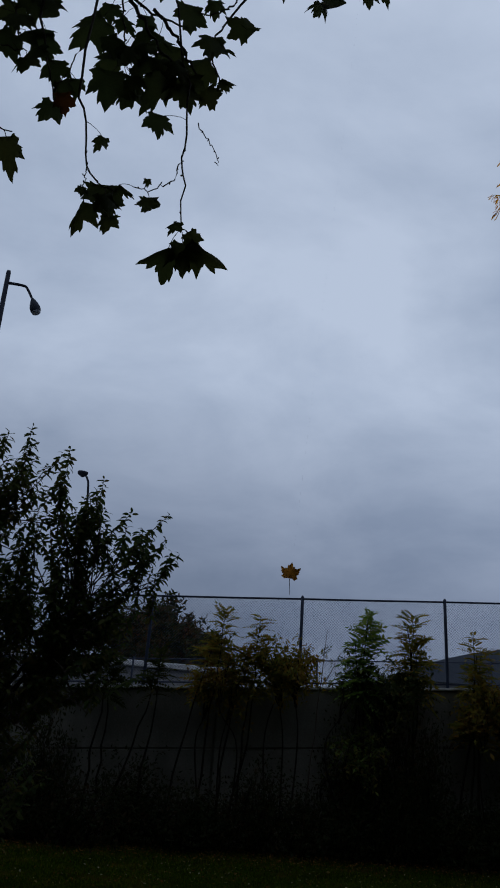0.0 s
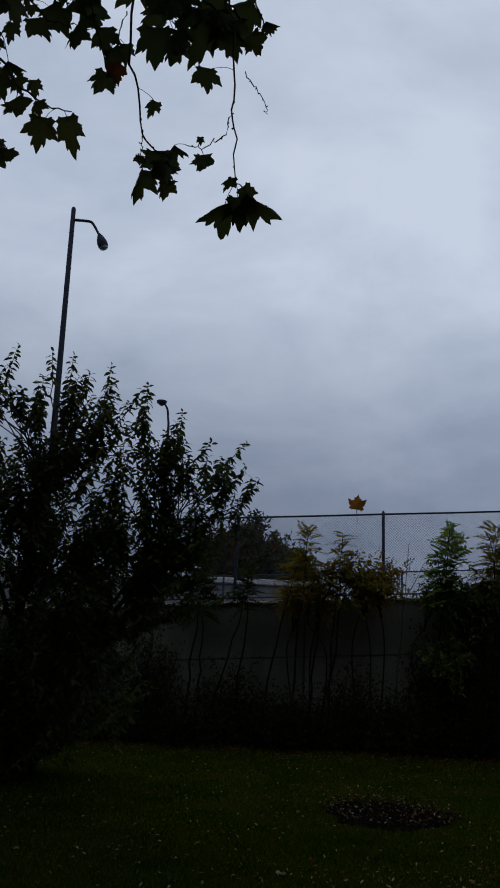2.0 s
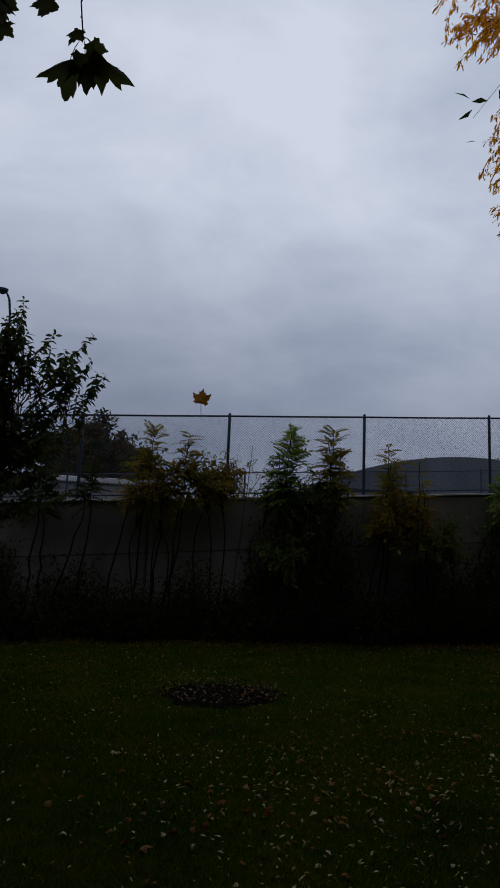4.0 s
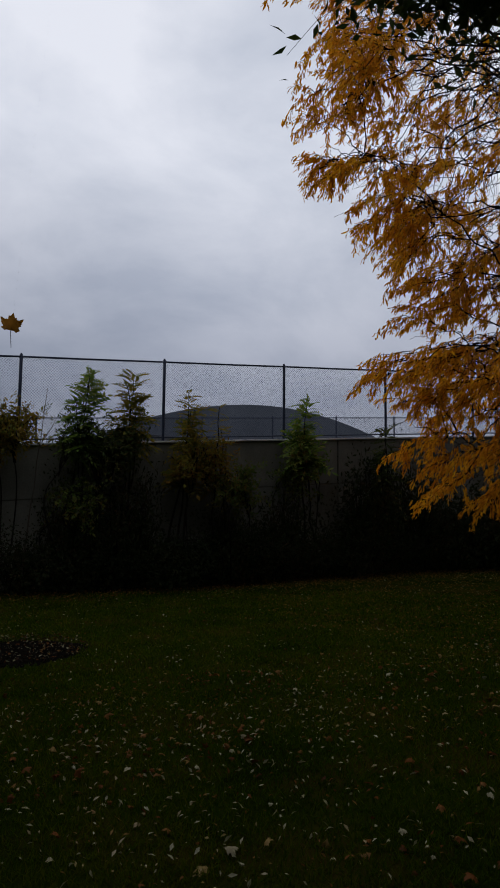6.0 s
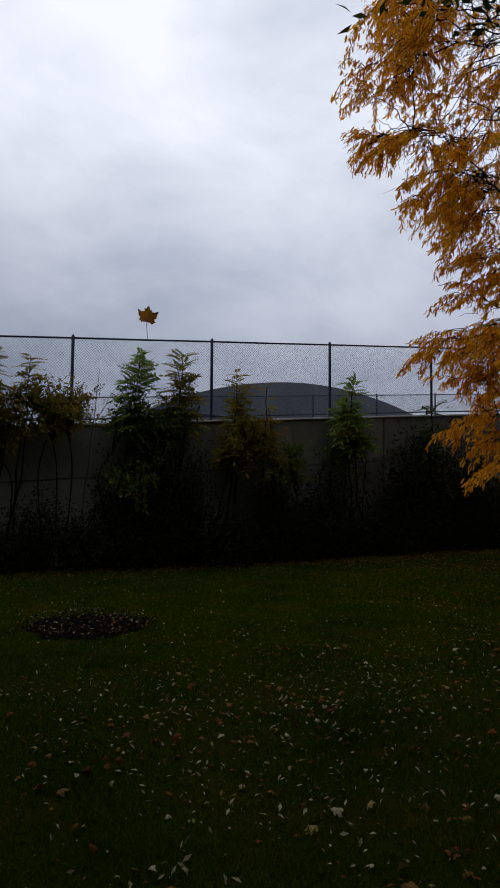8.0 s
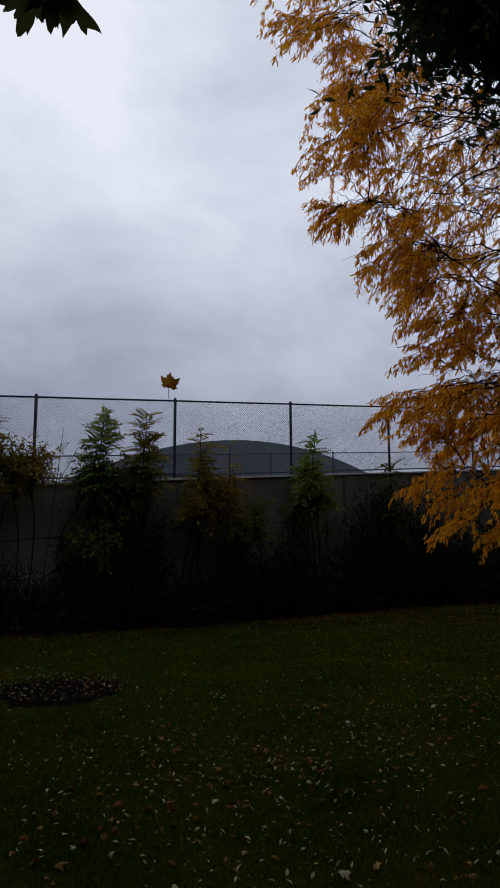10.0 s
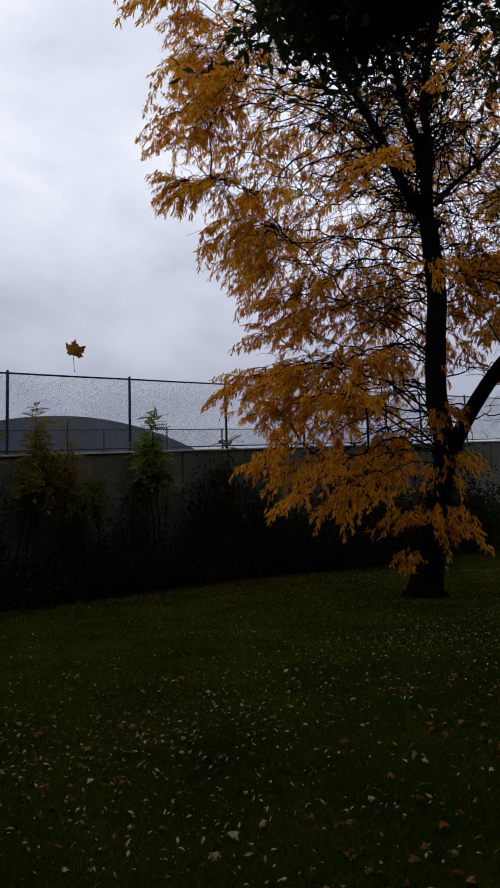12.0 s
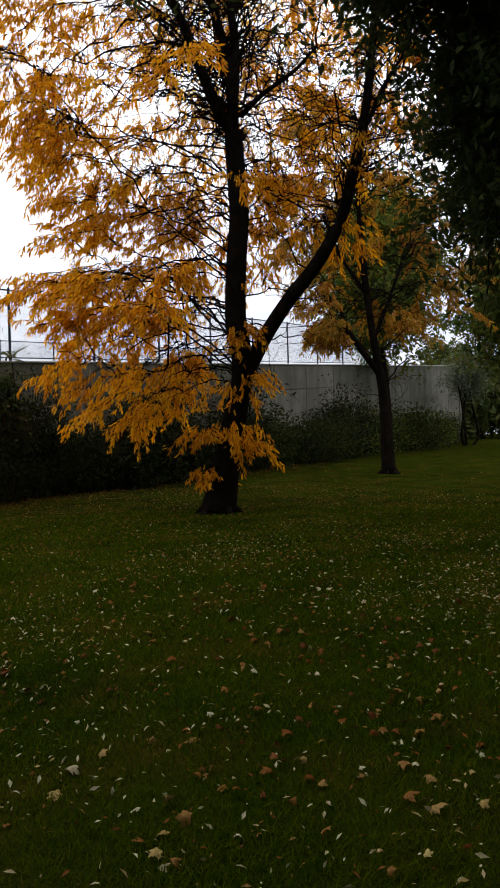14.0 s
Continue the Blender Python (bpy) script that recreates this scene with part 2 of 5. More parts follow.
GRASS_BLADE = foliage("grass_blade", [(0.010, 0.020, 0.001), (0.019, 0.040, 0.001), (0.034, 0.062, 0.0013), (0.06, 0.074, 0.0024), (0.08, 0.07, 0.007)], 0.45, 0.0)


# ---- mesh helpers ----
def mesh_from(name, V, F, smooth=False):
    """A mesh of equal-sided faces from arrays."""
    me = bpy.data.meshes.new(name)
    V, F = np.asarray(V, np.float32), np.asarray(F, np.int32)
    n, k = F.shape
    me.vertices.add(len(V))
    me.vertices.foreach_set("co", V.ravel())
    me.loops.add(n * k)
    me.loops.foreach_set("vertex_index", F.ravel())
    me.polygons.add(n)
    me.polygons.foreach_set("loop_start", np.arange(n, dtype=np.int32) * k)
    me.update(calc_edges=True)
    if smooth:
        me.polygons.foreach_set("use_smooth", np.ones(n, bool))
    return me


def part(name, data, material, parent=None, label=""):
    """One mesh object (from a mesh or a bmesh) under a thing or a part."""
    if isinstance(data, bmesh.types.BMesh):
        me = bpy.data.meshes.new(name)
        data.to_mesh(me)
        data.free()
        data = me
    if not data.materials:
        data.materials.append(material)
    ob = new(name, data)
    if parent is not None:
        ob.parent = parent
    return tagged(ob, label=label) if label else ob


def thing(name, label, category, group="", kind="", m=None):
    ob = new(name)
    if m is not None:
        ob.matrix_world = m
    return tagged(ob, label, category, group, kind)


class Tubes:
    """Collects tapered tubes into one mesh."""

    def __init__(self, sides=6):
        self.V, self.F, self.n, self.sides = [], [], 0, sides

    def add(self, pts, radii, sides=None):
        s = sides or self.sides
        pts = np.asarray(pts, float)
        r = np.interp(np.linspace(0, 1, len(pts)), np.linspace(0, 1, len(radii)), radii)
        tan = np.gradient(pts, axis=0)
        tan /= np.linalg.norm(tan, axis=1, keepdims=True) + 1e-9
        ref = np.where(np.abs(tan[:, 2:3]) > 0.9, [[1.0, 0, 0]], [[0, 0, 1.0]])
        u = np.cross(tan, ref)
        u /= np.linalg.norm(u, axis=1, keepdims=True) + 1e-9
        w = np.cross(tan, u)
        a = np.linspace(0, 2 * np.pi, s, endpoint=False)
        ring = pts[:, None] + r[:, None, None] * (np.cos(a)[None, :, None] * u[:, None] + np.sin(a)[None, :, None] * w[:, None])
        self.V.append(ring.reshape(-1, 3))
        i, j = np.meshgrid(np.arange(len(pts) - 1), np.arange(s), indexing="ij")
        q = np.stack([i * s + j, i * s + (j + 1) % s, (i + 1) * s + (j + 1) % s, (i + 1) * s + j], -1).reshape(-1, 4)
        caps = [[0, *range(s - 1, s - 4, -1)], ] if s == 4 else []
        self.F.append(q + self.n)
        self.n += len(pts) * s
        return self

    def mesh(self, name):
        return mesh_from(name, np.concatenate(self.V), np.concatenate(self.F), True)


def smooth_line(pts, n=16):
    """A smooth line through a few points."""
    p = np.asarray(pts, float)
    if len(p) < 3:
        return p[0] + (p[-1] - p[0]) * np.linspace(0, 1, n)[:, None]
    e = np.concatenate([[2 * p[0] - p[1]], p, [2 * p[-1] - p[-2]]])
    out = []
    per = max(2, n // (len(p) - 1))
    for i in range(len(p) - 1):
        a, b, c, d = e[i:i + 4]
        for t in np.linspace(0, 1, per, endpoint=False):
            out.append(0.5 * (2 * b + (c - a) * t + (2 * a - 5 * b + 4 * c - d) * t * t + (3 * b - a - 3 * c + d) * t ** 3))
    return np.array(out + [p[-1]])


def rotations(rng, n, droop=None, spread=1.0):
    """n random frames. Columns: along the leaf, across it, its normal. droop: mean direction of the leaf's length."""
    d = rng.normal(size=(n, 3)) * spread
    if droop is not None:
        d = d + np.asarray(droop)
    d /= np.linalg.norm(d, axis=1, keepdims=True) + 1e-9
    r = rng.normal(size=(n, 3))
    a = np.cross(d, r)
    a /= np.linalg.norm(a, axis=1, keepdims=True) + 1e-9
    return np.stack([d, a, np.cross(d, a)], -1)


def aimed(rng, d, level=0.0):
    """Frames whose first column points along each row of d, turned at random about it; level above 0 turns the blades face up."""
    d = d / (np.linalg.norm(d, axis=1, keepdims=True) + 1e-9)
    r = rng.normal(size=d.shape)
    if level:
        r = r * level + [0, 0, 1.0]
    a = np.cross(r, d)
    a /= np.linalg.norm(a, axis=1, keepdims=True) + 1e-9
    return np.stack([d, a, np.cross(d, a)], -1)


def scatter(template, faces, pos, rot, size):
    """Copies of a small template as arrays of points and faces."""
    V = np.einsum("nij,kj->nki", rot, template) * np.asarray(size).reshape(-1, 1, 1) + pos[:, None]
    F = faces[None] + (np.arange(len(pos)) * len(template))[:, None, None]
    return V.reshape(-1, 3), F.reshape(-1, faces.shape[1])


def leaf_plain():
    """A pointed leaf of four triangles, folded along its rib."""
    v = [(0, 0, 0), (0.45, 0.2, 0.05), (0.45, 0, -0.02), (0.45, -0.2, 0.05), (1, 0, -0.12)]
    return np.array(v, float), np.array([(0, 2, 1), (0, 3, 2), (1, 2, 4), (2, 3, 4)])


def leaf_strip():
    """A feather leaf seen from afar: a narrow hanging blade, curved and folded, with a slightly uneven edge."""
    edge = ((0.12, 0.075), (0.3, 0.125), (0.48, 0.115), (0.66, 0.13), (0.84, 0.08))
    v, f = [(0, 0, 0)], []
    for k, (x, w) in enumerate(edge):
        z = -0.34 * x * x
        v += [(x, w, z - 0.05), (x + 0.02, 0, z), (x + (0.05 if k % 2 else -0.03), -w * (0.8 if k % 2 else 1.05), z - 0.05)]
    v.append((1.03, 0.02, -0.42))
    f += [(0, 2, 1), (0, 3, 2)]
    for k in range(4):
        a = 1 + 3 * k
        f += [(a, a + 1, a + 4), (a, a + 4, a + 3), (a + 1, a + 2, a + 5), (a + 1, a + 5, a + 4)]
    f += [(13, 14, 16), (14, 15, 16)]
    return np.array(v, float), np.array(f)


def leaf_oval():
    """A broad drooping oval leaf with a drawn-out tip, folded along its rib; length 1 along x."""
    v = [(0, 0, 0), (0.2, 0.15, 0.035), (0.2, 0, 0), (0.2, -0.15, 0.035), (0.5, 0.215, 0.03), (0.5, 0, -0.03), (0.5, -0.215, 0.03),
         (0.8, 0.12, -0.07), (0.8, 0, -0.11), (0.8, -0.12, -0.07), (1, 0, -0.22)]
    f = [(0, 2, 1), (0, 3, 2), (1, 2, 5), (1, 5, 4), (2, 3, 6), (2, 6, 5), (4, 5, 8), (4, 8, 7), (5, 6, 9), (5, 9, 8), (7, 8, 10), (8, 9, 10)]
    return np.array(v, float), np.array(f)


def leaf_pinnate(pairs=5, width=0.28, sag=0.35, half=0.055):
    """A feather leaf: pairs of narrow leaflets on one rib and one at the tip; length 1 along x."""
    v, f = [], []

    def blade(base, tip, half):
        base, tip = np.array(base), np.array(tip)
        d = tip - base
        side = np.array([-d[1], d[0], 0.0])
        side = side / (np.linalg.norm(side) + 1e-9) * half
        mid = base + d * 0.45
        i = len(v)
        v.extend([base, mid + side, tip, mid - side])
        f.extend([(i, i + 2, i + 1), (i, i + 3, i + 2)])

    for k in range(pairs):
        x = 0.12 + 0.75 * k / pairs
        z = -sag * x * x
        w = width * (1 - 0.35 * abs(k / pairs - 0.4))
        for s in (1, -1):
            blade((x, 0, z), (x + 0.13, s * w, z - 0.08), half)
    blade((0.85, 0, -sag * 0.72), (1.08, 0, -sag * 1.1), half)
    return np.array(v, float), np.array(f)


def leaf_lobed(curl=0.1, teeth=True, seed=0, fold=0.0):
    """A broad five-lobed leaf with coarse teeth and shallow bays, about 1 long, stalk end at the origin, pointing along x."""
    rng = np.random.default_rng(seed)
    out = []
    lobes = [(-108, 0.45), (-54, 0.66), (0, 0.80), (54, 0.66), (108, 0.45)]
    for i, (a, r) in enumerate(lobes):
        r *= rng.uniform(0.88, 1.1)
        a += rng.uniform(-4, 4)
        for da, k in ((-22, 0.70), (-17, 0.79), (-13, 0.74), (-6, 0.86), (0, 1.0), (6, 0.86), (12, 0.73), (16, 0.78), (22, 0.70)) if teeth else ((-15, 0.78), (0, 1.0), (15, 0.78)):
            out.append((a + da, r * k * rng.uniform(0.94, 1.05)))
        if i < 4 and teeth:
            out.append(((lobes[i][0] + lobes[i + 1][0]) / 2, rng.uniform(0.40, 0.46)))
    inner = [(0.18 + 0.30 * math.cos(radians(a)), 0.30 * math.sin(radians(a))) for a in range(-120, 121, 30)]

    def lift(x, y):
        return -curl * (y * y * 1.5 + max(0, x - 0.4) ** 2) - fold * abs(y) + 0.035 * math.sin(9 * x + 6 * y + seed)

    v = [(0.18, 0, lift(0.18, 0))] + [(x, y, lift(x, y)) for x, y in inner]
    first, m, n = len(v), len(inner), len(out)
    for a, r in out:
        x, y = 0.18 + r * math.cos(radians(a)), r * math.sin(radians(a))
        v.append((x, y, lift(x, y)))
    f = [(0, 1 + i, 2 + i) for i in range(m - 1)] + [(0, m, 1)]
    nearest = [min(m - 1, max(0, int(round((a + 120) / 30)))) for a, r in out]
    for i in range(n - 1):
        p, q = nearest[i], nearest[i + 1]
        f.append((1 + p, first + i, first + i + 1))
        for k in range(p, q):
            f.append((1 + k, first + i + 1, 2 + k))
    f.append((0, first, 1 + nearest[0]))
    f.append((0, 1 + nearest[-1], first + n - 1))
    return np.array(v, float), np.array(f)


def box_mesh(bm, x0, x1, y0, y1, z0, z1, dz=0.0):
    """A block whose ends differ in height by dz from x0 to x1."""
    p = [(x0, y0, z0), (x1, y0, z0 + dz), (x1, y1, z0 + dz), (x0, y1, z0), (x0, y0, z1), (x1, y0, z1 + dz), (x1, y1, z1 + dz), (x0, y1, z1)]
    v = [bm.verts.new(q) for q in p]
    for q in ((3, 2, 1, 0), (4, 5, 6, 7), (0, 1, 5, 4), (1, 2, 6, 5), (2, 3, 7, 6), (3, 0, 4, 7)):
        bm.faces.new([v[i] for i in q])
    return bm


def block(name, x0, x1, y0, y1, z0, z1, material, parent, dz=0.0, bevel=0.0, label=""):
    bm = box_mesh(bmesh.new(), x0, x1, y0, y1, z0, z1, dz)
    if bevel:
        bmesh.ops.bevel(bm, geom=list(bm.edges), offset=bevel, segments=1, affect="EDGES")
    return part(name, bm, material, parent, label)

# ---- ground ----
def smoothstep(a, b, x):
    t = np.clip((np.asarray(x, float) - a) / (b - a), 0, 1)
    return t * t * (3 - 2 * t)


def ground_z(x, y):
    """Height of the lawn: nearly level, rising gently to the east and towards the wall."""
    x, y = np.asarray(x, float), np.asarray(y, float)
    near = np.clip(x, -40, 90)
    z = 0.0096 * near + 0.0044 * np.clip(y, -40, 40)
    z = z + 0.008 * np.clip(near - 5, 0, 60) * smoothstep(6, 14, y)
    return z + 0.025 * np.sin(x * 0.55 + 1.3) * np.cos(y * 0.4) * smoothstep(3, 9, np.hypot(x, y))


def wall_top(x):
    return 2.70 + 0.074 * x


def make_ground():
    def axis(lo, hi, step):
        fine = np.arange(lo, hi + 1e-6, step)
        far = np.array([12, 30, 70, 160, 400, 1000, 2400.0])
        return np.concatenate([lo - far[::-1], fine, hi + far])
    xs, ys = axis(-14, 62, 0.5), axis(-12, 30, 0.5)
    X, Y = np.meshgrid(xs, ys, indexing="ij")
    V = np.stack([X, Y, ground_z(X, Y)], -1).reshape(-1, 3)
    i, j = np.meshgrid(np.arange(len(xs) - 1), np.arange(len(ys) - 1), indexing="ij")
    n = len(ys)
    F = np.stack([i * n + j, (i + 1) * n + j, (i + 1) * n + j + 1, i * n + j + 1], -1).reshape(-1, 4)
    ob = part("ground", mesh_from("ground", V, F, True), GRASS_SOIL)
    tagged(ob, "dim mown lawn strewn with fallen autumn leaves", "ground", kind="structure")


make_ground()


# ---- retaining wall, road on top, fences ----
BAY = 3.05
FIRST, LAST = -5, 13          # bays of fence built piece by piece
END_X = 56.5


def make_wall():
    wall = tagged(new("wall_north"), "long weathered concrete panel retaining wall with a rising top edge", "wall", kind="structure")
    bays = [1.45 + BAY * k for k in range(-6, 19)]
    for x in bays:
        if x > END_X - 0.5:
            break
        x1 = min(x + BAY, END_X)
        dz = 0.074 * (x1 - x - 0.04)
        top = wall_top(x)
        core_dz = 0.074 * (x1 - x)
        block("core", x, x1, 14.93, 15.3, -0.6, top - 0.03, CONCRETE, wall, dz=core_dz)
        z = top - 0.045
        row = 0
        while z > 0.2 + 0.02 * x and row < 6:
            h = 1.055
            block("panel", x + 0.02, x1 - 0.02, 14.85 + 0.004 * ((row * 7 + int(x)) % 3), 14.93, z - h, z, CONCRETE, wall, dz=dz, bevel=0.012)
            z -= h + 0.016
            row += 1
        block("coping", x + 0.006, x1 - 0.006, 14.80, 15.34, top - 0.04, top, COPING, wall, dz=0.074 * (x1 - x - 0.012), bevel=0.006, label="pale coping strip along the wall top")
    block("end_pier", END_X, END_X + 0.5, 14.8, 15.4, -0.4, wall_top(END_X) + 0.05, CONCRETE, wall, bevel=0.02)


make_wall()


def make_road():
    bm = bmesh.new()
    box_mesh(bm, -60, 110, 15.35, 24.8, wall_top(-60) - 0.6, wall_top(-60) - 0.12, 0.074 * 170)
    tagged(part("road", bm, ASPHALT), "asphalt road rising along the top of the retaining wall", "road", kind="structure")


make_road()


def fence(name, y, base, xs, height, metal, label, wire_r, step=0.075, low_rail=0.09):
    """Chain-link panels between round posts, with rails that follow the slope."""
    f = thing(name, label, "fence")
    slope = 0.074
    for x in xs:
        z = base(x)
        t = Tubes(10)
        t.add([(x, y, z - 0.05), (x, y, z + height * 0.5), (x, y, z + height + 0.02), (x, y, z + height + 0.05)], [0.033, 0.033, 0.033, 0.012])
        part("post", t.mesh("post"), metal, f)
    for a, b in zip(xs[:-1], xs[1:]):
        for nm, h, r in (("top_rail", height - 0.02, 0.021), ("bottom_rail", low_rail, 0.017)):
            t = Tubes(7)
            t.add([(a, y, base(a) + h), ((a + b) / 2, y, base((a + b) / 2) + h - 0.004), (b, y, base(b) + h)], [r, r])
            part(nm, t.mesh(nm), metal, f)
        net = Tubes(3)
        lo, hi, w = low_rail, height - 0.02, b - a
        n = int((w + hi - lo) / step)
        for s in (1, -1):
            for i in range(n):
                c = -(hi - lo) + i * step + 0.02
                u0, u1 = max(0, c), min(w, c + hi - lo)
                if u1 - u0 < 0.03:
                    continue
                v0, v1 = lo + (u0 - c), lo + (u1 - c)
                if s > 0:
                    p, q = (u0, v0), (u1, v1)
                else:
                    p, q = (w - u0, v0), (w - u1, v1)
                net.add([(a + p[0], y - 0.02 + 0.004 * s, base(a + p[0]) + p[1]), (a + q[0], y - 0.02 + 0.004 * s, base(a + q[0]) + q[1])], [wire_r, wire_r])
        part("mesh_panel", net.mesh("mesh_panel"), metal, f, "woven wire diamond mesh")
    return f


fence("chain_link_fence", 15.0, wall_top, [BAY * k for k in range(FIRST, LAST + 1)], 1.78, FENCE_METAL,
      "dark chain-link fence with round posts on the wall top", 0.0025, 0.058)
fence("chain_link_fence", 25.0, lambda x: wall_top(x) - 0.12, [17.6 + BAY * k for k in range(-10, 8)], 1.85, FENCE_METAL,
      "distant chain-link fence along the far side of the road", 0.0028)

# ---- lamps and buildings beyond the wall ----
def street_lamp(x, y, z0, z1, reach, drop, lean, label):
    """A tall tapered pole with a bent arm and a drop-shaped lamp head."""
    lamp = thing("street_lamp", label, "street lamp")
    t = Tubes(12)
    t.add([(x + lean, y, z0), (x + lean / 2, y, (z0 + z1) / 2), (x, y, z1 - 0.06), (x, y, z1)], [0.10, 0.085, 0.068, 0.05])
    part("pole", t.mesh("pole"), LAMP_PAINT, lamp)
    zt = z1 - 0.42
    a = Tubes(8)
    hx = x + reach
    a.add(smooth_line([(x, y, zt), (x + reach * 0.55, y, zt - 0.03), (x + reach * 0.72, y, zt - drop * 0.2), (x + reach * 0.97, y, zt - drop * 0.85)], 16), [0.045, 0.035])
    part("arm", a.mesh("arm"), LAMP_PAINT, lamp)
    h = Tubes(14)
    ax = np.array([0.13, 0, -0.31])
    c0 = np.array([hx - 0.03, y, zt - drop * 0.8])
    pts = [c0 + ax * k for k in (0.0, 0.25, 0.6, 1.0, 1.3, 1.45)]
    h.add(pts, [0.04, 0.08, 0.125, 0.155, 0.15, 0.12])
    part("lamp_head", h.mesh("lamp_head"), LAMP_PAINT, lamp)
    g = Tubes(14)
    g.add([c0 + ax * k for k in (1.44, 1.52, 1.58, 1.6)], [0.13, 0.12, 0.07, 0.01])
    part("lamp_glass", g.mesh("lamp_glass"), LAMP_GLASS, lamp, "dusty glass bowl")
    return lamp


street_lamp(-5.54, 18.52, wall_top(-5.54) - 0.14, 14.28, 0.88, 0.55, 0.53, "tall grey street lamp with a short bent arm above the road")


def far_lamp():
    x, y, z = (-4.08, 29.61, 12.27)
    lamp = thing("street_lamp", "distant slim street lamp with a flat disc head", "street lamp")
    t = Tubes(8)
    t.add(smooth_line([(x + 0.42, y, wall_top(x) - 3.2), (x + 0.40, y, z - 2.5), (x + 0.33, y, z - 0.7), (x + 0.22, y, z - 0.22), (x + 0.10, y, z - 0.1)], 16), [0.06, 0.05, 0.045, 0.035])
    part("pole", t.mesh("pole"), LAMP_PAINT, lamp)
    h = Tubes(12)
    h.add([(x, y, z + 0.05), (x, y, z + 0.03), (x, y, z - 0.06), (x, y, z - 0.17)], [0.10, 0.23, 0.21, 0.07])
    part("lamp_head", h.mesh("lamp_head"), LAMP_PAINT, lamp)


far_lamp()


def flat_building():
    b = thing("warehouse", "low grey flat-roofed building with a pale roof edge beyond the road", "building")
    block("wall", -34, 2.4, 28, 40, 0, 4.42, WALL_GREY, b)
    block("roof_edge", -34.1, 2.5, 27.85, 40.1, 4.42, 4.64, ROOF_EDGE, b, bevel=0.03, label="pale metal roof edge")
    for i in range(7):
        w = block("window", -31 + i * 4.6, -29 + i * 4.6, 27.96, 28.02, 2.4, 3.4, GLASS_DARK, b)
        block("frame", -31.08 + i * 4.6, -28.92 + i * 4.6, 27.94, 27.99, 3.4, 3.5, ROOF_EDGE, w)


flat_building()


def arched_building():
    """A wide building with a low curved roof of ribbed sheet."""
    b = thing("arched_hall", "distant hall with a broad shallow grey arched roof", "building")
    block("wall", 24, 56, 70.6, 110, 0, 10.4, WALL_GREY, b)
    x0, x1, zc = 22.5, 57.0, 10.3
    n = 24
    for i in range(n):
        a, c = i / n, (i + 1) / n
        bm = bmesh.new()
        za, zb = zc + 3.75 * math.sin(math.pi * a) ** 0.8, zc + 3.75 * math.sin(math.pi * c) ** 0.8
        xa, xb = x0 + (x1 - x0) * a, x0 + (x1 - x0) * c
        p = [(xa, 70, za), (xb, 70, zb), (xb, 111, zb), (xa, 111, za), (xa, 70, zc - 0.4), (xb, 70, zc - 0.4), (xb, 111, zc - 0.4), (xa, 111, zc - 0.4)]
        v = [bm.verts.new(q) for q in p]
        for q in ((0, 1, 2, 3), (7, 6, 5, 4), (0, 4, 5, 1), (1, 5, 6, 2), (2, 6, 7, 3), (3, 7, 4, 0)):
            bm.faces.new([v[k] for k in q])
        part("roof_panel", bm, ROOF_GREY, b)
    for x, z, r in ((38.5, 14.55, 0.16), (47.2, 14.7, 0.24)):   # short vents with rain caps
        t = Tubes(8)
        t.add([(x, 75, z - 1.6), (x, 75, z - 0.25)], [r, r])
        t.add([(x, 75, z - 0.25), (x, 75, z - 0.2), (x, 75, z)], [r, r * 1.7, r * 0.4])
        part("roof_vent", t.mesh("roof_vent"), ROOF_GREY, b)


arched_building()

# ---- trees ----
def grow(rng, a, b, sag=0.0, wobble=0.08, n=9):
    """A branch line from a to b that wanders a little and bows."""
    a, b = np.asarray(a, float), np.asarray(b, float)
    t = np.linspace(0, 1, n)[:, None]
    L = np.linalg.norm(b - a)
    w = np.cumsum(rng.normal(size=(n, 3)), axis=0) * wobble * L / n
    w -= w[-1] * t
    p = a + (b - a) * t + w * 1.0
    p[:, 2] += (sag * L * 4 * t * (1 - t))[:, 0]
    return p


def crown_leaves(rng, spots, template, faces, per, spread, size, droop, loose=0.6):
    """Leaves in small bunches round the given spots."""
    spots = np.repeat(np.asarray(spots), per, axis=0)
    pos = spots + rng.normal(size=spots.shape) * spread
    rot = rotations(rng, len(pos), droop, loose)
    return scatter(template, faces, pos, rot, rng.uniform(size[0], size[1], len(pos)))


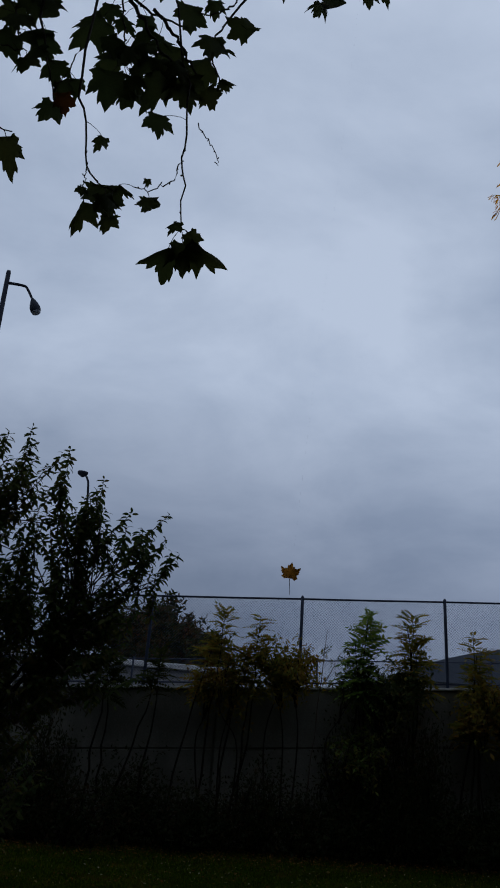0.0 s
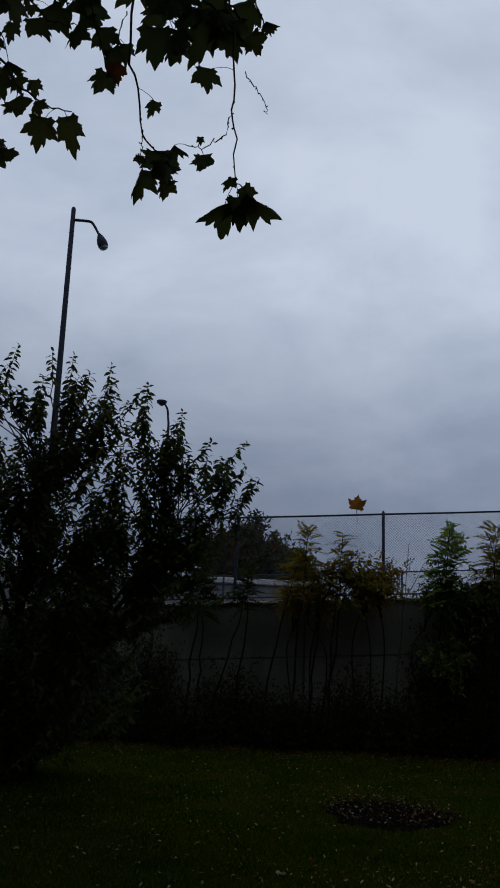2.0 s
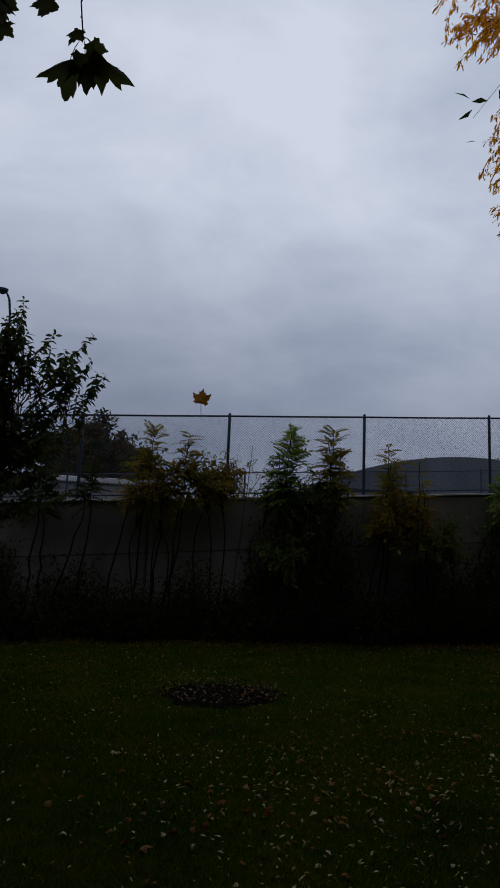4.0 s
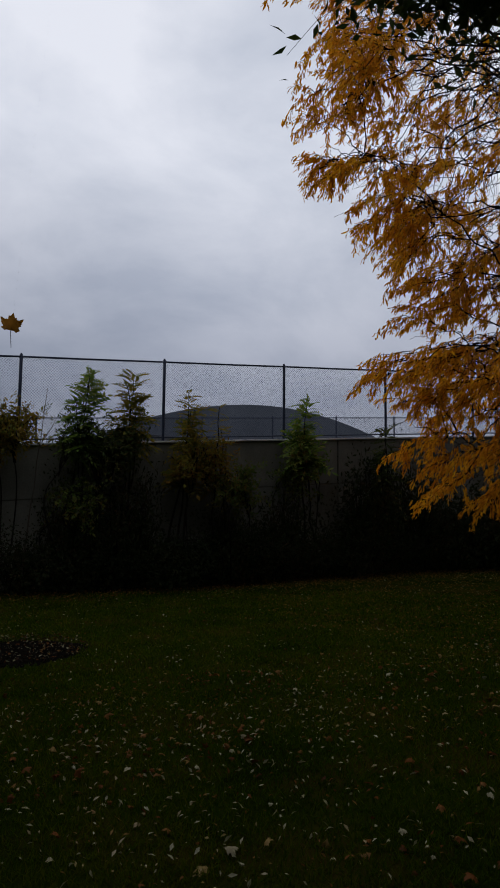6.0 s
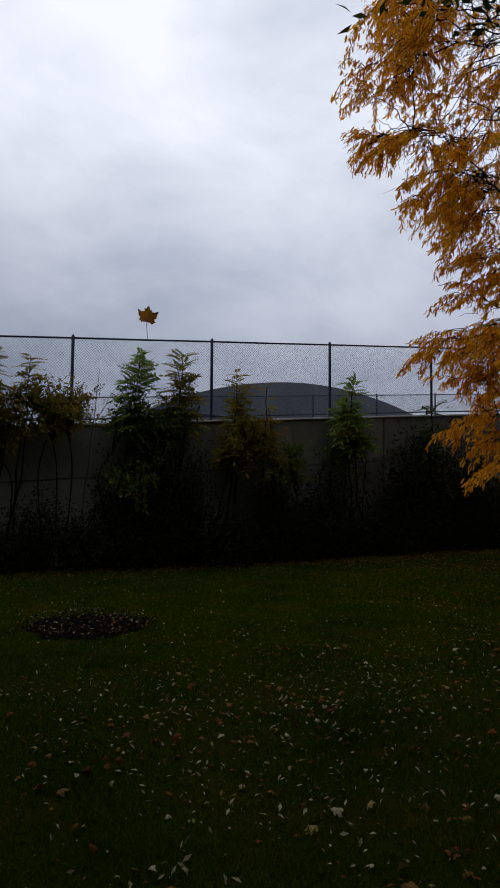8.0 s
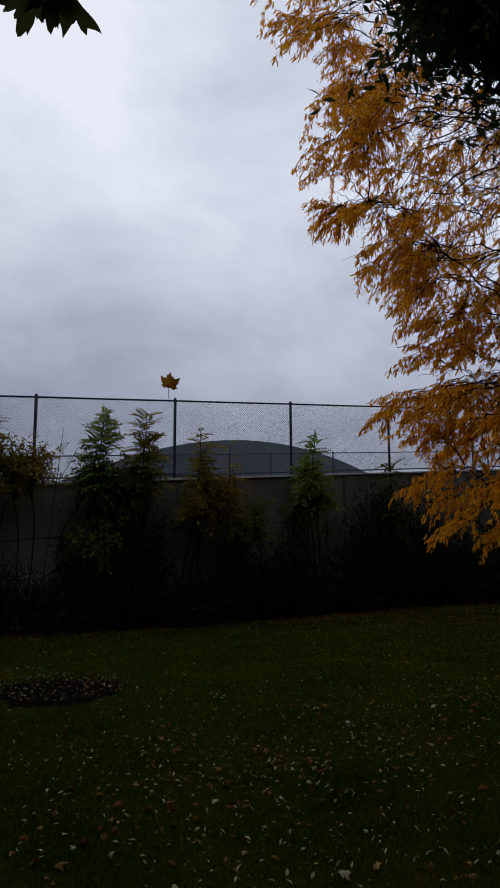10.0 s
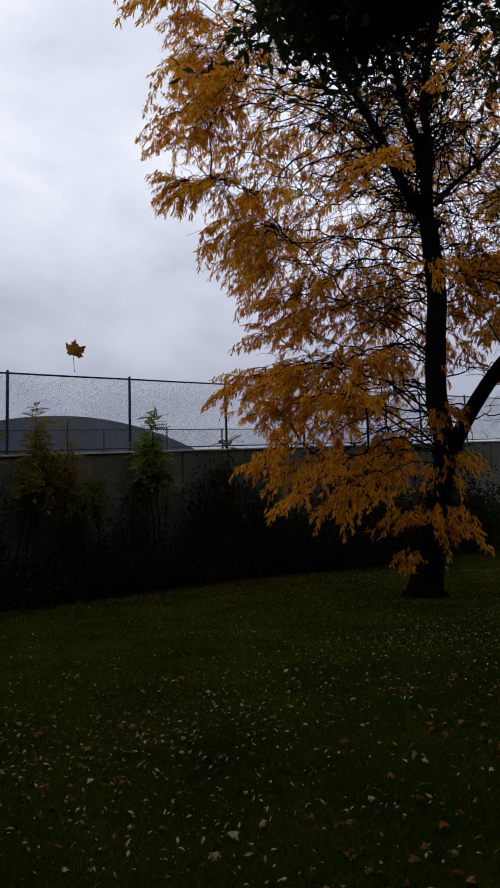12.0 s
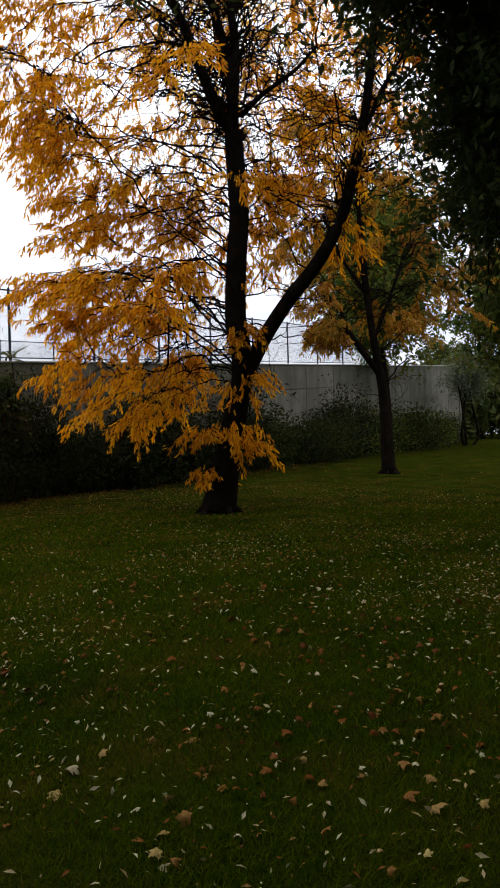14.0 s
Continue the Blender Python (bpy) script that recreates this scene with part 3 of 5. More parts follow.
def locust_tree(name, label, seed, limbs, radii, profile, centre, n_branch, leaf_mat, top=14.5, leaf_size=(0.072, 0.135), bare=420, open_side=2.14, clear_side=3.71, fan=10, low_shoots=(), dense=49, hollow=1.7):
    """A feathery tree: given main limbs, arching boughs that end in flat fans of twigs, and leaves hanging along those."""
    rng = np.random.default_rng(seed)
    tree = thing(name, label, "tree")
    lines = []
    trunk = smooth_line(limbs[0], 64)
    t = Tubes(14)
    t.add(trunk, radii[0])
    base = trunk[0]
    for k in range(6):
        an = k * 1.05 + rng.uniform(-0.3, 0.3)
        d = np.array([math.cos(an), math.sin(an), 0])
        t.add([base + d * 0.5 + [0, 0, -0.12], base + d * 0.25 + [0, 0, 0.06], base + d * 0.05 + [0, 0, 0.5]], [0.03, 0.09, 0.1], 7)
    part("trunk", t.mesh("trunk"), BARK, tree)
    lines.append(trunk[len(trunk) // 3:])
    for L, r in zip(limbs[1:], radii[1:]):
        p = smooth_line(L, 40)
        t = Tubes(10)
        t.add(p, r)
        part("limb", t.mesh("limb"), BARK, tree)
        lines.append(p)
    nodes = np.concatenate(lines)
    zs, rs = np.array([p[0] for p in profile]), np.array([p[1] for p in profile])
    br, tw = Tubes(5), Tubes(3)
    spots, ways, grown = [], [], []

    def turn(az, ref):
        return abs((az - ref + np.pi) % (2 * np.pi) - np.pi)

    def side_ok(az, z):
        if z < 5.0 and turn(az, open_side) > 1.5:
            return False        # low boughs only on the open side
        if turn(az, open_side + np.pi) < 1.1 and rng.random() < 0.15:
            return False        # thin on the shaded side
        return not (z < 13 and turn(az, clear_side + 0.1) < 1.05 and rng.random() < 0.94)

    def plume(l):
        """Leaves hanging in two rows from the outer part of a twig."""
        if 5.0 < l[-1][2] < 12.5 and np.linalg.norm(nodes - l[-1], axis=1).min() < hollow and rng.random() < 0.8:
            return              # the inner crown is mostly bare
        n = max(4, int(np.linalg.norm(l[-1] - l[0]) * dense))
        u = 0.25 + 0.75 * rng.random(n)
        f = u * (len(l) - 1)
        k = np.minimum(f.astype(int), len(l) - 2)
        p = l[k] + (l[k + 1] - l[k]) * (f - k)[:, None]
        d = l[-1] - l[0]
        spots.append(p + rng.normal(size=p.shape) * 0.025)
        w = d / np.linalg.norm(d) * 0.6 + rng.normal(size=p.shape) * 0.32
        w[:, 2] -= 0.75
        ways.append(w)

    for i in range(n_branch):
        low = i % 7 == 0
        z = rng.uniform(zs[0] + 0.5, 5.0) if low else 4.8 + (top - 4.8) * ((i * 0.7548777 + 0.1 * rng.random()) % 1.0)
        az = open_side + rng.uniform(-1.4, 1.4) if low else i * 2.39996 + rng.uniform(-0.3, 0.3)
        if not side_ok(az, z):
            continue
        R = np.interp(z, zs, rs) * (rng.uniform(0.5, 1.0) ** 0.5)
        tip = np.array([centre[0] + R * math.cos(az), centre[1] + R * math.sin(az), z])
        cand = nodes[(nodes[:, 2] < z + 1.1) & (nodes[:, 2] > z - 3.0)]
        if not len(cand):
            cand = nodes
        d = np.linalg.norm((cand - tip) * [1, 1, 0.7], axis=1)
        root = cand[np.argsort(d)[rng.integers(0, min(26, len(d)))]]
        if len(grown) > 12 and rng.random() < 0.6:     # fork off an older bough
            near = np.concatenate(grown)
            near = near[near[:, 2] < z + 0.7]
            if len(near):
                d = np.linalg.norm((near - tip) * [1, 1, 1.3], axis=1)
                root = near[np.argsort(d)[rng.integers(0, min(5, len(d)))]]
        L = np.linalg.norm(tip - root)
        line = grow(rng, root, tip, sag=rng.uniform(0.12, 0.24), wobble=0.35, n=17)
        br.add(line, [0.006 + 0.0038 * L, 0.004], 6)
        if L > 1.6:
            grown.append(line[4:11])
        way = (line[-1] - line[8]) / (np.linalg.norm(line[-1] - line[8]) + 1e-6)
        flat = np.cross(way, [0, 0, 1.0])
        flat /= np.linalg.norm(flat) + 1e-6
        reach = min(1.0, 0.45 + 0.13 * L)
        for k in range(fan):            # leafy fan round the outer third
            u = 1 - 0.42 * rng.random() ** 1.3
            s = line[int(round(u * 16))]
            sd = rng.choice([-1, 1])
            e = s + reach * (way * rng.uniform(0.25, 0.8) + flat * sd * rng.uniform(0.1, 0.75)) + rng.normal(size=3) * [0.08, 0.08, 0.10] + [0, 0, -rng.uniform(0.02, 0.3)]
            l2 = grow(rng, s, e, 0.12, 0.2, 7)
            tw.add(l2, [0.008, 0.003], 3)
            plume(l2)
        for k in range(int(1 + 0.9 * L) if z < 6.2 else int(2 + 1.6 * L)):    # bare crooked twigs nearer the limb
            s = line[rng.integers(3, 11)]
            e = s + rng.normal(size=3) * [0.38, 0.38, 0.24] + way * 0.35 + [0, 0, -0.06]
            l2 = grow(rng, s, e, 0.12, 0.5, 7)
            tw.add(l2, [0.008, 0.003], 3)
            s2 = l2[rng.integers(2, 6)]
            l3 = grow(rng, s2, s2 + rng.normal(size=3) * 0.28 + [0, 0, -0.1], 0.1, 0.5, 6)
            tw.add(l3, [0.006, 0.003], 3)
            if rng.random() < (0.22 if z < 5.5 else 0.14):
                plume(l3)
    runs = [np.linalg.norm(np.diff(l, axis=0), axis=1).sum() for l in lines]
    share = np.array(runs) / sum(runs)
    for i in range(bare):   # long crooked bare branches inside the crown
        l0 = lines[rng.choice(len(lines), p=share)]
        s = l0[rng.integers(0, len(l0))]
        if s[2] < 5.5 and rng.random() < 0.8:
            continue
        out = rng.normal(size=3) * [1.0, 1.0, 0.35] + [0, 0, 0.15]
        l = grow(rng, s, s + out * rng.uniform(0.7, 1.5), 0.16, 0.42, 13)
        tw.add(l, [0.017, 0.004], 4)
        for k in range(5):
            s2 = l[rng.integers(3, 13)]
            l2 = grow(rng, s2, s2 + rng.normal(size=3) * [0.5, 0.5, 0.3] + out * 0.25 + [0, 0, -0.12], 0.12, 0.45, 8)
            tw.add(l2, [0.009, 0.003], 3)
            if s2[2] > 8 and rng.random() < 0.12:
                plume(l2)
    for q in low_shoots:   # leafy shoots straight from the trunk
        q = np.array(q, float)
        s = trunk[np.argmin(np.linalg.norm(trunk - q - [0, 0, 0.35], axis=1))]
        for k in range(7):
            e = q + rng.normal(size=3) * [0.28, 0.28, 0.10]
            l = grow(rng, s, e, 0.3, 0.15, 8)
            tw.add(l, [0.010, 0.003], 4)
            plume(l[3:])
            e2 = l[5] + rng.normal(size=3) * [0.2, 0.2, 0.08] + [0, 0, -0.08]
            l2 = grow(rng, l[5], e2, 0.1, 0.2, 6)
            tw.add(l2, [0.005, 0.003], 3)
            plume(l2)
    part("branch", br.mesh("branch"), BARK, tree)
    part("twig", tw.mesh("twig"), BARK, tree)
    T, F = leaf_strip()
    pos, way = np.concatenate(spots), np.concatenate(ways)
    V, Fa = scatter(T, F, pos, aimed(rng, way), rng.uniform(leaf_size[0], leaf_size[1], len(pos)))
    part("crown", mesh_from("crown", V, Fa), leaf_mat, tree, "drooping feathery leaves")
    return tree


locust_tree("locust_tree", "large autumn tree with drooping golden-yellow feathery leaves and dark forked trunk", 4,
            [[(11.21, 8.38, 0.19), (11.29, 8.25, 0.94), (11.40, 8.08, 1.90), (11.43, 7.90, 2.86), (11.38, 7.99, 3.83), (11.40, 7.95, 4.89), (11.44, 7.89, 5.75), (11.42, 7.92, 6.60), (11.40, 7.95, 7.30)],
             [(11.40, 7.95, 7.25), (11.15, 8.17, 7.79), (10.83, 8.30, 8.43), (10.51, 8.43, 9.09), (10.14, 8.60, 9.78), (9.73, 8.81, 10.71)],
             [(11.40, 7.95, 7.30), (11.48, 8.01, 8.26), (11.51, 8.16, 9.07), (11.47, 8.41, 9.99), (11.45, 8.63, 11.70), (11.50, 8.74, 13.42)],
             [(11.41, 7.94, 7.78), (11.62, 7.98, 9.06), (11.85, 8.18, 10.11), (12.25, 8.08, 11.87), (12.47, 7.90, 13.29)],
             [(11.49, 7.84, 2.75), (11.66, 7.50, 3.47), (11.78, 7.04, 4.12), (11.93, 6.50, 4.77), (12.01, 6.06, 5.52), (12.09, 5.85, 6.28), (12.16, 5.66, 7.08), (12.14, 5.45, 8.25), (12.08, 5.30, 9.49), (12.17, 5.03, 10.86)],
             [(11.48, 7.82, 7.62), (11.32, 7.27, 7.81), (11.24, 6.56, 8.02), (11.14, 6.06, 8.28)],
             [(12.16, 5.66, 7.03), (12.15, 5.10, 7.95), (12.11, 4.56, 8.37)]],
            [(0.34, 0.24, 0.2, 0.2, 0.19, 0.18, 0.17), (0.12, 0.09, 0.05), (0.12, 0.09, 0.04), (0.10, 0.07, 0.04), (0.15, 0.13, 0.11, 0.08, 0.04), (0.06, 0.04, 0.02), (0.05, 0.03, 0.015)],
            [(1.3, 1.2), (2.0, 2.6), (2.8, 3.4), (3.4, 3.75), (4.2, 3.4), (5.2, 2.9), (6.2, 3.0), (7.0, 3.8), (7.7, 4.7), (8.4, 5.4), (9.0, 5.2), (9.7, 4.9), (10.5, 4.8), (11.2, 5.4), (11.9, 5.8), (12.8, 5.5), (13.8, 4.2), (15.0, 1.2)],
            (11.2, 8.3), 600, LEAF_YELLOW, top=14.2,
            low_shoots=((11.16, 7.77, 3.35), (11.24, 7.64, 3.09), (10.84, 8.10, 2.15), (11.33, 7.47, 2.40), (10.51, 8.59, 1.29), (11.07, 7.72, 1.26), (10.89, 8.03, 1.48), (10.64, 8.58, 0.66), (11.29, 7.55, 1.09)))

locust_tree("locust_tree", "slender autumn tree with orange leaves and dark forked trunk", 9,
            [[(22.47, 8.90, 0.25), (22.46, 8.95, 1.70), (22.43, 9.02, 3.01), (22.40, 9.11, 3.66)],
             [(22.41, 9.08, 3.53), (22.12, 9.58, 4.33), (21.85, 10.00, 5.08), (21.68, 10.15, 5.82)],
             [(22.41, 9.08, 3.57), (22.35, 9.26, 4.69), (22.38, 9.47, 6.21), (22.34, 9.57, 7.72), (22.31, 9.66, 9.79), (22.38, 9.46, 12.20)],
             [(22.38, 9.47, 6.21), (21.79, 10.15, 7.50), (21.40, 10.55, 8.78)],
             [(22.35, 9.26, 4.69), (22.73, 8.77, 6.18), (23.10, 8.27, 7.87)]],
            [(0.24, 0.17, 0.15), (0.12, 0.1, 0.05), (0.14, 0.11, 0.05), (0.07, 0.04), (0.07, 0.04)],
            [(4.3, 1.6), (5.0, 2.8), (6.0, 3.6), (8.0, 4.1), (11.0, 4.0), (14.0, 1.8)],
            (22.6, 8.8), 230, LEAF_ORANGE, top=13.4, leaf_size=(0.13, 0.23), bare=140, open_side=2.6, dense=28, hollow=0.5)


def leafy_tree(name, label, seed, base, trunk_h, centre, radius, n_branch, leaf_mat, per, size, trunk_r=0.16, floor=0.0, shell=0.45, spread=0.16, stems=1, droop=(0, 0, -0.3), bark=BARK, category="tree", lobes=()):
    """A broad-leaved tree or bush: stems, branches to an uneven crown, and simple pointed leaves along the twigs."""
    rng = np.random.default_rng(seed)
    tree = thing(name, label, category)
    base, centre, radius = np.array(base, float), np.array(centre, float), np.array(radius, float)
    nodes = []
    for s in range(stems):
        off = rng.normal(size=3) * [0.25, 0.25, 0] * (stems > 1)
        top = centre + rng.normal(size=3) * radius * 0.25 * (stems > 1) + [0, 0, radius[2] * 0.25]
        mid = base + off * 2 + [0, 0, trunk_h]
        p = smooth_line([base + off, mid, (mid + top) / 2 + rng.normal(size=3) * 0.15, top], 20)
        t = Tubes(9)
        t.add(p, [trunk_r * 1.25, trunk_r, trunk_r * 0.7, trunk_r * 0.3])
        part("trunk", t.mesh("trunk"), bark, tree)
        nodes.append(p[5:])
    nodes = np.concatenate(nodes)
    br, tw, spots = Tubes(5), Tubes(3), []
    masses = [(centre, radius, n_branch)] + [(np.array(c, float), np.array(r, float), n) for c, r, n in lobes]
    start = nodes[len(nodes) // 2]
    for c, r, n in masses[1:]:
        l = grow(rng, start, c, 0.08, 0.12, 40)
        t = Tubes(7)
        t.add(l, [trunk_r * 0.6, 0.03])
        part("limb", t.mesh("limb"), bark, tree)
        nodes = np.concatenate([nodes, l[32:]])
    for centre, radius in [(c, r) for c, r, n in masses for _ in range(n)]:
        d = rng.normal(size=3)
        d /= np.linalg.norm(d)
        tip = centre + d * radius * rng.uniform(shell, 1.0) * (1 + 0.18 * math.sin(5 * d[0] + 3 * d[2] + seed))
        if tip[2] < floor:
            tip[2] = floor + rng.uniform(0, 0.5)
        dist = np.linalg.norm(nodes - tip + [0, 0, 0.6], axis=1)
        root = nodes[np.argsort(dist)[rng.integers(0, 4)]]
        L = np.linalg.norm(tip - root)
        line = grow(rng, root, tip, 0.06, 0.25, 9)
        br.add(line, [0.01 + 0.01 * L, 0.005], 5)
        for k in range(int(4 + 2.0 * L)):
            u = rng.uniform(0.35, 1.0)
            s = line[int(u * 8)]
            e = s + np.clip(rng.normal(size=3), -1.6, 1.6) * spread * 2.2 + d * spread * 1.2
            tl = grow(rng, s, e, 0.05, 0.2, 5)
            tw.add(tl, [0.006, 0.0025], 3)
            spots.extend(tl[1:])
    part("branch", br.mesh("branch"), bark, tree)
    part("twig", tw.mesh("twig"), TWIG, tree)
    T, F = leaf_plain()
    V, Fa = crown_leaves(rng, spots, T, F, per, spread * 0.45, size, droop, 0.9)
    part("crown", mesh_from("crown", V, Fa), leaf_mat, tree)
    return tree


def cherry_bush():
    """A large bush: stems from the ground, upright shoots, and drooping oval leaves set in turn along every shoot."""
    rng = np.random.default_rng(21)
    bush = thing("cherry_bush", "large dense bush with dark green drooping oval leaves and upright shoots", "bush")
    foot = np.array((-2.7, 9.9, -0.05))
    lobes = [((-4.6, 9.8, 2.4), (1.9, 1.4, 2.0), 250), ((-2.8, 9.7, 2.1), (1.6, 1.3, 2.0), 270), ((-1.5, 9.5, 2.4), (0.95, 0.9, 1.4), 130), ((-0.65, 9.3, 2.7), (0.62, 0.6, 0.85), 45), ((-2.95, 9.9, 1.15), (2.2, 1.1, 1.1), 230), ((-3.7, 9.2, 3.7), (1.3, 1.0, 1.1), 170), ((-2.1, 9.2, 3.5), (0.9, 0.8, 0.9), 80)]
    wood, twigs = [], Tubes(4)
    for c, r, n in lobes:
        for k in range(2):
            top = np.array(c) + [rng.normal() * 0.2, rng.normal() * 0.2, r[2] * 0.35]
            b = foot + rng.normal(size=3) * [0.3, 0.25, 0]
            p = smooth_line([b, b + (top - b) * [0.3, 0.3, 0.4] + rng.normal(size=3) * 0.1, top], 18)
            t = Tubes(8)
            t.add(p, [0.055, 0.04, 0.016])
            part("stem", t.mesh("stem"), BARK, bush)
            wood.append(p[4:])
    wood = np.concatenate(wood)
    pos, way, size = [], [], []

    def shoot(tip, length, gap):
        """A shoot that curves up to its tip, with leaves all along its outer part."""
        near = wood[np.argsort(np.linalg.norm(wood - tip + [0, 0, 0.5], axis=1))[rng.integers(0, 4)]]
        run = near - tip
        run = run / (np.linalg.norm(run) + 1e-6) * 0.75 + [rng.normal() * 0.3, rng.normal() * 0.3, -0.7]
        foot_at = tip + run / np.linalg.norm(run) * length
        l = grow(rng, foot_at, tip, 0.02, 0.10, 14)
        twigs.add(l, [0.008, 0.0028], 5)
        twigs.add(grow(rng, near, foot_at, 0.05, 0.15, 7), [0.010, 0.006], 4)
        n = int(length / gap)
        for i in range(n):
            u = 0.12 + 0.88 * (i + 0.5) / n
            f = u * 13
            j = min(12, int(f))
            an = i * 2.4 + rng.uniform(-0.3, 0.3)
            rise = 0.9 * max(0.0, (u - 0.75) / 0.25) - 0.55
            pos.append(l[j] + (l[j + 1] - l[j]) * (f - j) + rng.normal(size=3) * 0.006)
            way.append(np.array([math.cos(an), math.sin(an), rise]) + rng.normal(size=3) * 0.22)
            size.append(rng.uniform(0.09, 0.135) * (1.0 - 0.35 * max(0, u - 0.8) / 0.2))

    high = ((-2.79, 8.58, 5.35), (-3.16, 8.43, 5.15), (-2.12, 8.80, 5.34), (-1.93, 8.85, 5.01), (-1.64, 8.92, 5.26), (-1.13, 9.02, 5.06), (-0.80, 9.07, 4.48), (-0.65, 9.09, 4.71), (-0.23, 9.13, 4.32), (0.24, 9.15, 4.35), (0.0, 9.15, 3.98), (-0.26, 9.14, 3.50), (-0.12, 9.14, 3.08), (-0.35, 9.12, 3.63), (-1.36, 8.98, 4.77), (-2.46, 8.69, 4.99))
    for q in high:
        q = np.array(q)
        shoot(q, 0.95, 0.019)
        for k in range(6):      # shorter side shoots below each high tip
            shoot(q + [rng.normal() * 0.17, rng.normal() * 0.2, -rng.uniform(0.15, 0.75)], 0.45, 0.021)
        for k in range(7):
            shoot(q + (np.array((-2.0, 9.5, 2.6)) - q) * rng.uniform(0.12, 0.55) + rng.normal(size=3) * 0.24, 0.55, 0.024)
    for c, r, n in lobes:
        c, r = np.array(c), np.array(r)
        for i in range(n):
            d = rng.normal(size=3)
            d /= np.linalg.norm(d)
            q = c + d * r * rng.uniform(0.2, 1.0) ** 0.5
            q[2] = max(q[2], 0.3 + 0.4 * rng.random())
            shoot(q, rng.uniform(0.45, 0.8), 0.026)
    part("twig", twigs.mesh("twig"), TWIG, bush)
    T, F = leaf_oval()
    V, Fa = scatter(T, F, np.array(pos), aimed(rng, np.array(way), 0.5), np.array(size))
    part("crown", mesh_from("crown", V, Fa), LEAF_CHERRY, bush)


cherry_bush()

# dense dark tree hanging in from the east, one bough reaching far out
leafy_tree("linden_tree", "dense dark green tree with a far-reaching high bough", 33, (11.4, -0.6, 0.05), 2.4, (10.9, 1.7, 6.0), (2.5, 2.6, 4.6), 350,
           LEAF_DARK, 4, (0.11, 0.18), 0.28, floor=2.3, shell=0.25, spread=0.2, lobes=(((4.90, 4.66, 7.36), (0.80, 0.80, 1.15), 400), ((8.1, 2.4, 8.8), (2.1, 2.0, 2.1), 190), ((8.7, 2.4, 5.7), (1.1, 1.0, 2.8), 360), ((7.35, 3.4, 6.9), (0.9, 0.9, 0.75), 110)))

# trees beyond the road and at the far end of the lawn
leafy_tree("far_tree", "rounded distant tree with dull green and russet leaves beyond the road", 41, (-0.9, 45, 0.0), 3.5, (-0.8, 45, 7.3), (3.5, 2.5, 2.6), 160, LEAF_RUSSET, 5, (0.24, 0.4), 0.14, spread=0.26)
leafy_tree("far_tree", "small distant russet tree beyond the road", 42, (2.1, 46, 0.0), 3.5, (2.0, 46, 7.0), (1.9, 1.3, 1.8), 80, LEAF_RUSSET, 6, (0.22, 0.36), 0.1, spread=0.24)
for sd, x, y, zc, r, lab in ((51, 35.5, 13.35, 10.6, 4.2, "green tree with open crown beyond the slender autumn tree"), (53, 44.4, 9.2, 9.2, 3.8, "green tree near the far end of the wall")):
    leafy_tree("maple_tree", lab, sd, (x, y, float(ground_z(x, y)) - 0.05), 2.6, (x, y, zc), (r, r, 5.2 if sd == 51 else 3.8), 260 if sd == 51 else 150, LEAF_THICKET, 5, (0.22, 0.36), 0.14, spread=0.32, shell=0.3, floor=4.8)


# ---- saplings and undergrowth along the wall ----
def sapling(label, seed, x, y, height, crown_r, leaf_mat, leaf_len, n_leaf, lean=0.0, stems=1, crown_from=0.6, pairs=6):
    """A thin-stemmed sapling with a tuft of long feather leaves at the top."""
    rng = np.random.default_rng(seed)
    z0 = float(ground_z(x, y)) - 0.05
    s = thing("sapling", label, "sapling", "saplings along the wall")
    t = Tubes(6)
    pos, rot, size = [], [], []
    for k in range(stems):
        tip = np.array([x + (rng.normal() * 0.22 if k else 0), y + rng.normal() * 0.08, height - (rng.uniform(0.15, 0.7) if k else 0)])
        b = np.array([x - lean + k * rng.normal() * 0.2, y, z0])
        line = grow(rng, b, tip, 0, 0.12, 12)
        t.add(line, [0.026, 0.018, 0.007], 6)
        m = int(2.5 * n_leaf) // stems
        for i in range(m):
            u = crown_from + (1 - crown_from) * (i + rng.random()) / m
            f = u * 11
            j = min(10, int(f))
            p = line[j] + (line[j + 1] - line[j]) * (f - j)
            an = i * 2.4 + rng.uniform(-0.4, 0.4)
            up = 0.12 + 0.75 * max(0, (u - 0.82)) / 0.18 * rng.uniform(0.5, 1.2)
            d = np.array([math.cos(an), math.sin(an), up]) + rng.normal(size=3) * 0.3
            d /= np.linalg.norm(d)
            side = np.cross(d, np.array([0, 0, 1.0]) + rng.normal(size=3) * 0.35)
            side /= np.linalg.norm(side)
            pos.append(p)
            rot.append(np.stack([d, side, np.cross(d, -side)], -1))
            size.append(leaf_len * rng.uniform(0.65, 1.2) * (1.15 - 0.5 * (u - crown_from) / (1 - crown_from)))
    part("stem", t.mesh("stem"), BARK, s)
    T, F = leaf_pinnate(pairs, 0.30, 0.5, 0.062)
    V, Fa = scatter(T, F, np.array(pos), np.array(rot), np.array(size))
    part("leaves", mesh_from("leaves", V, Fa), leaf_mat, s)
    return s


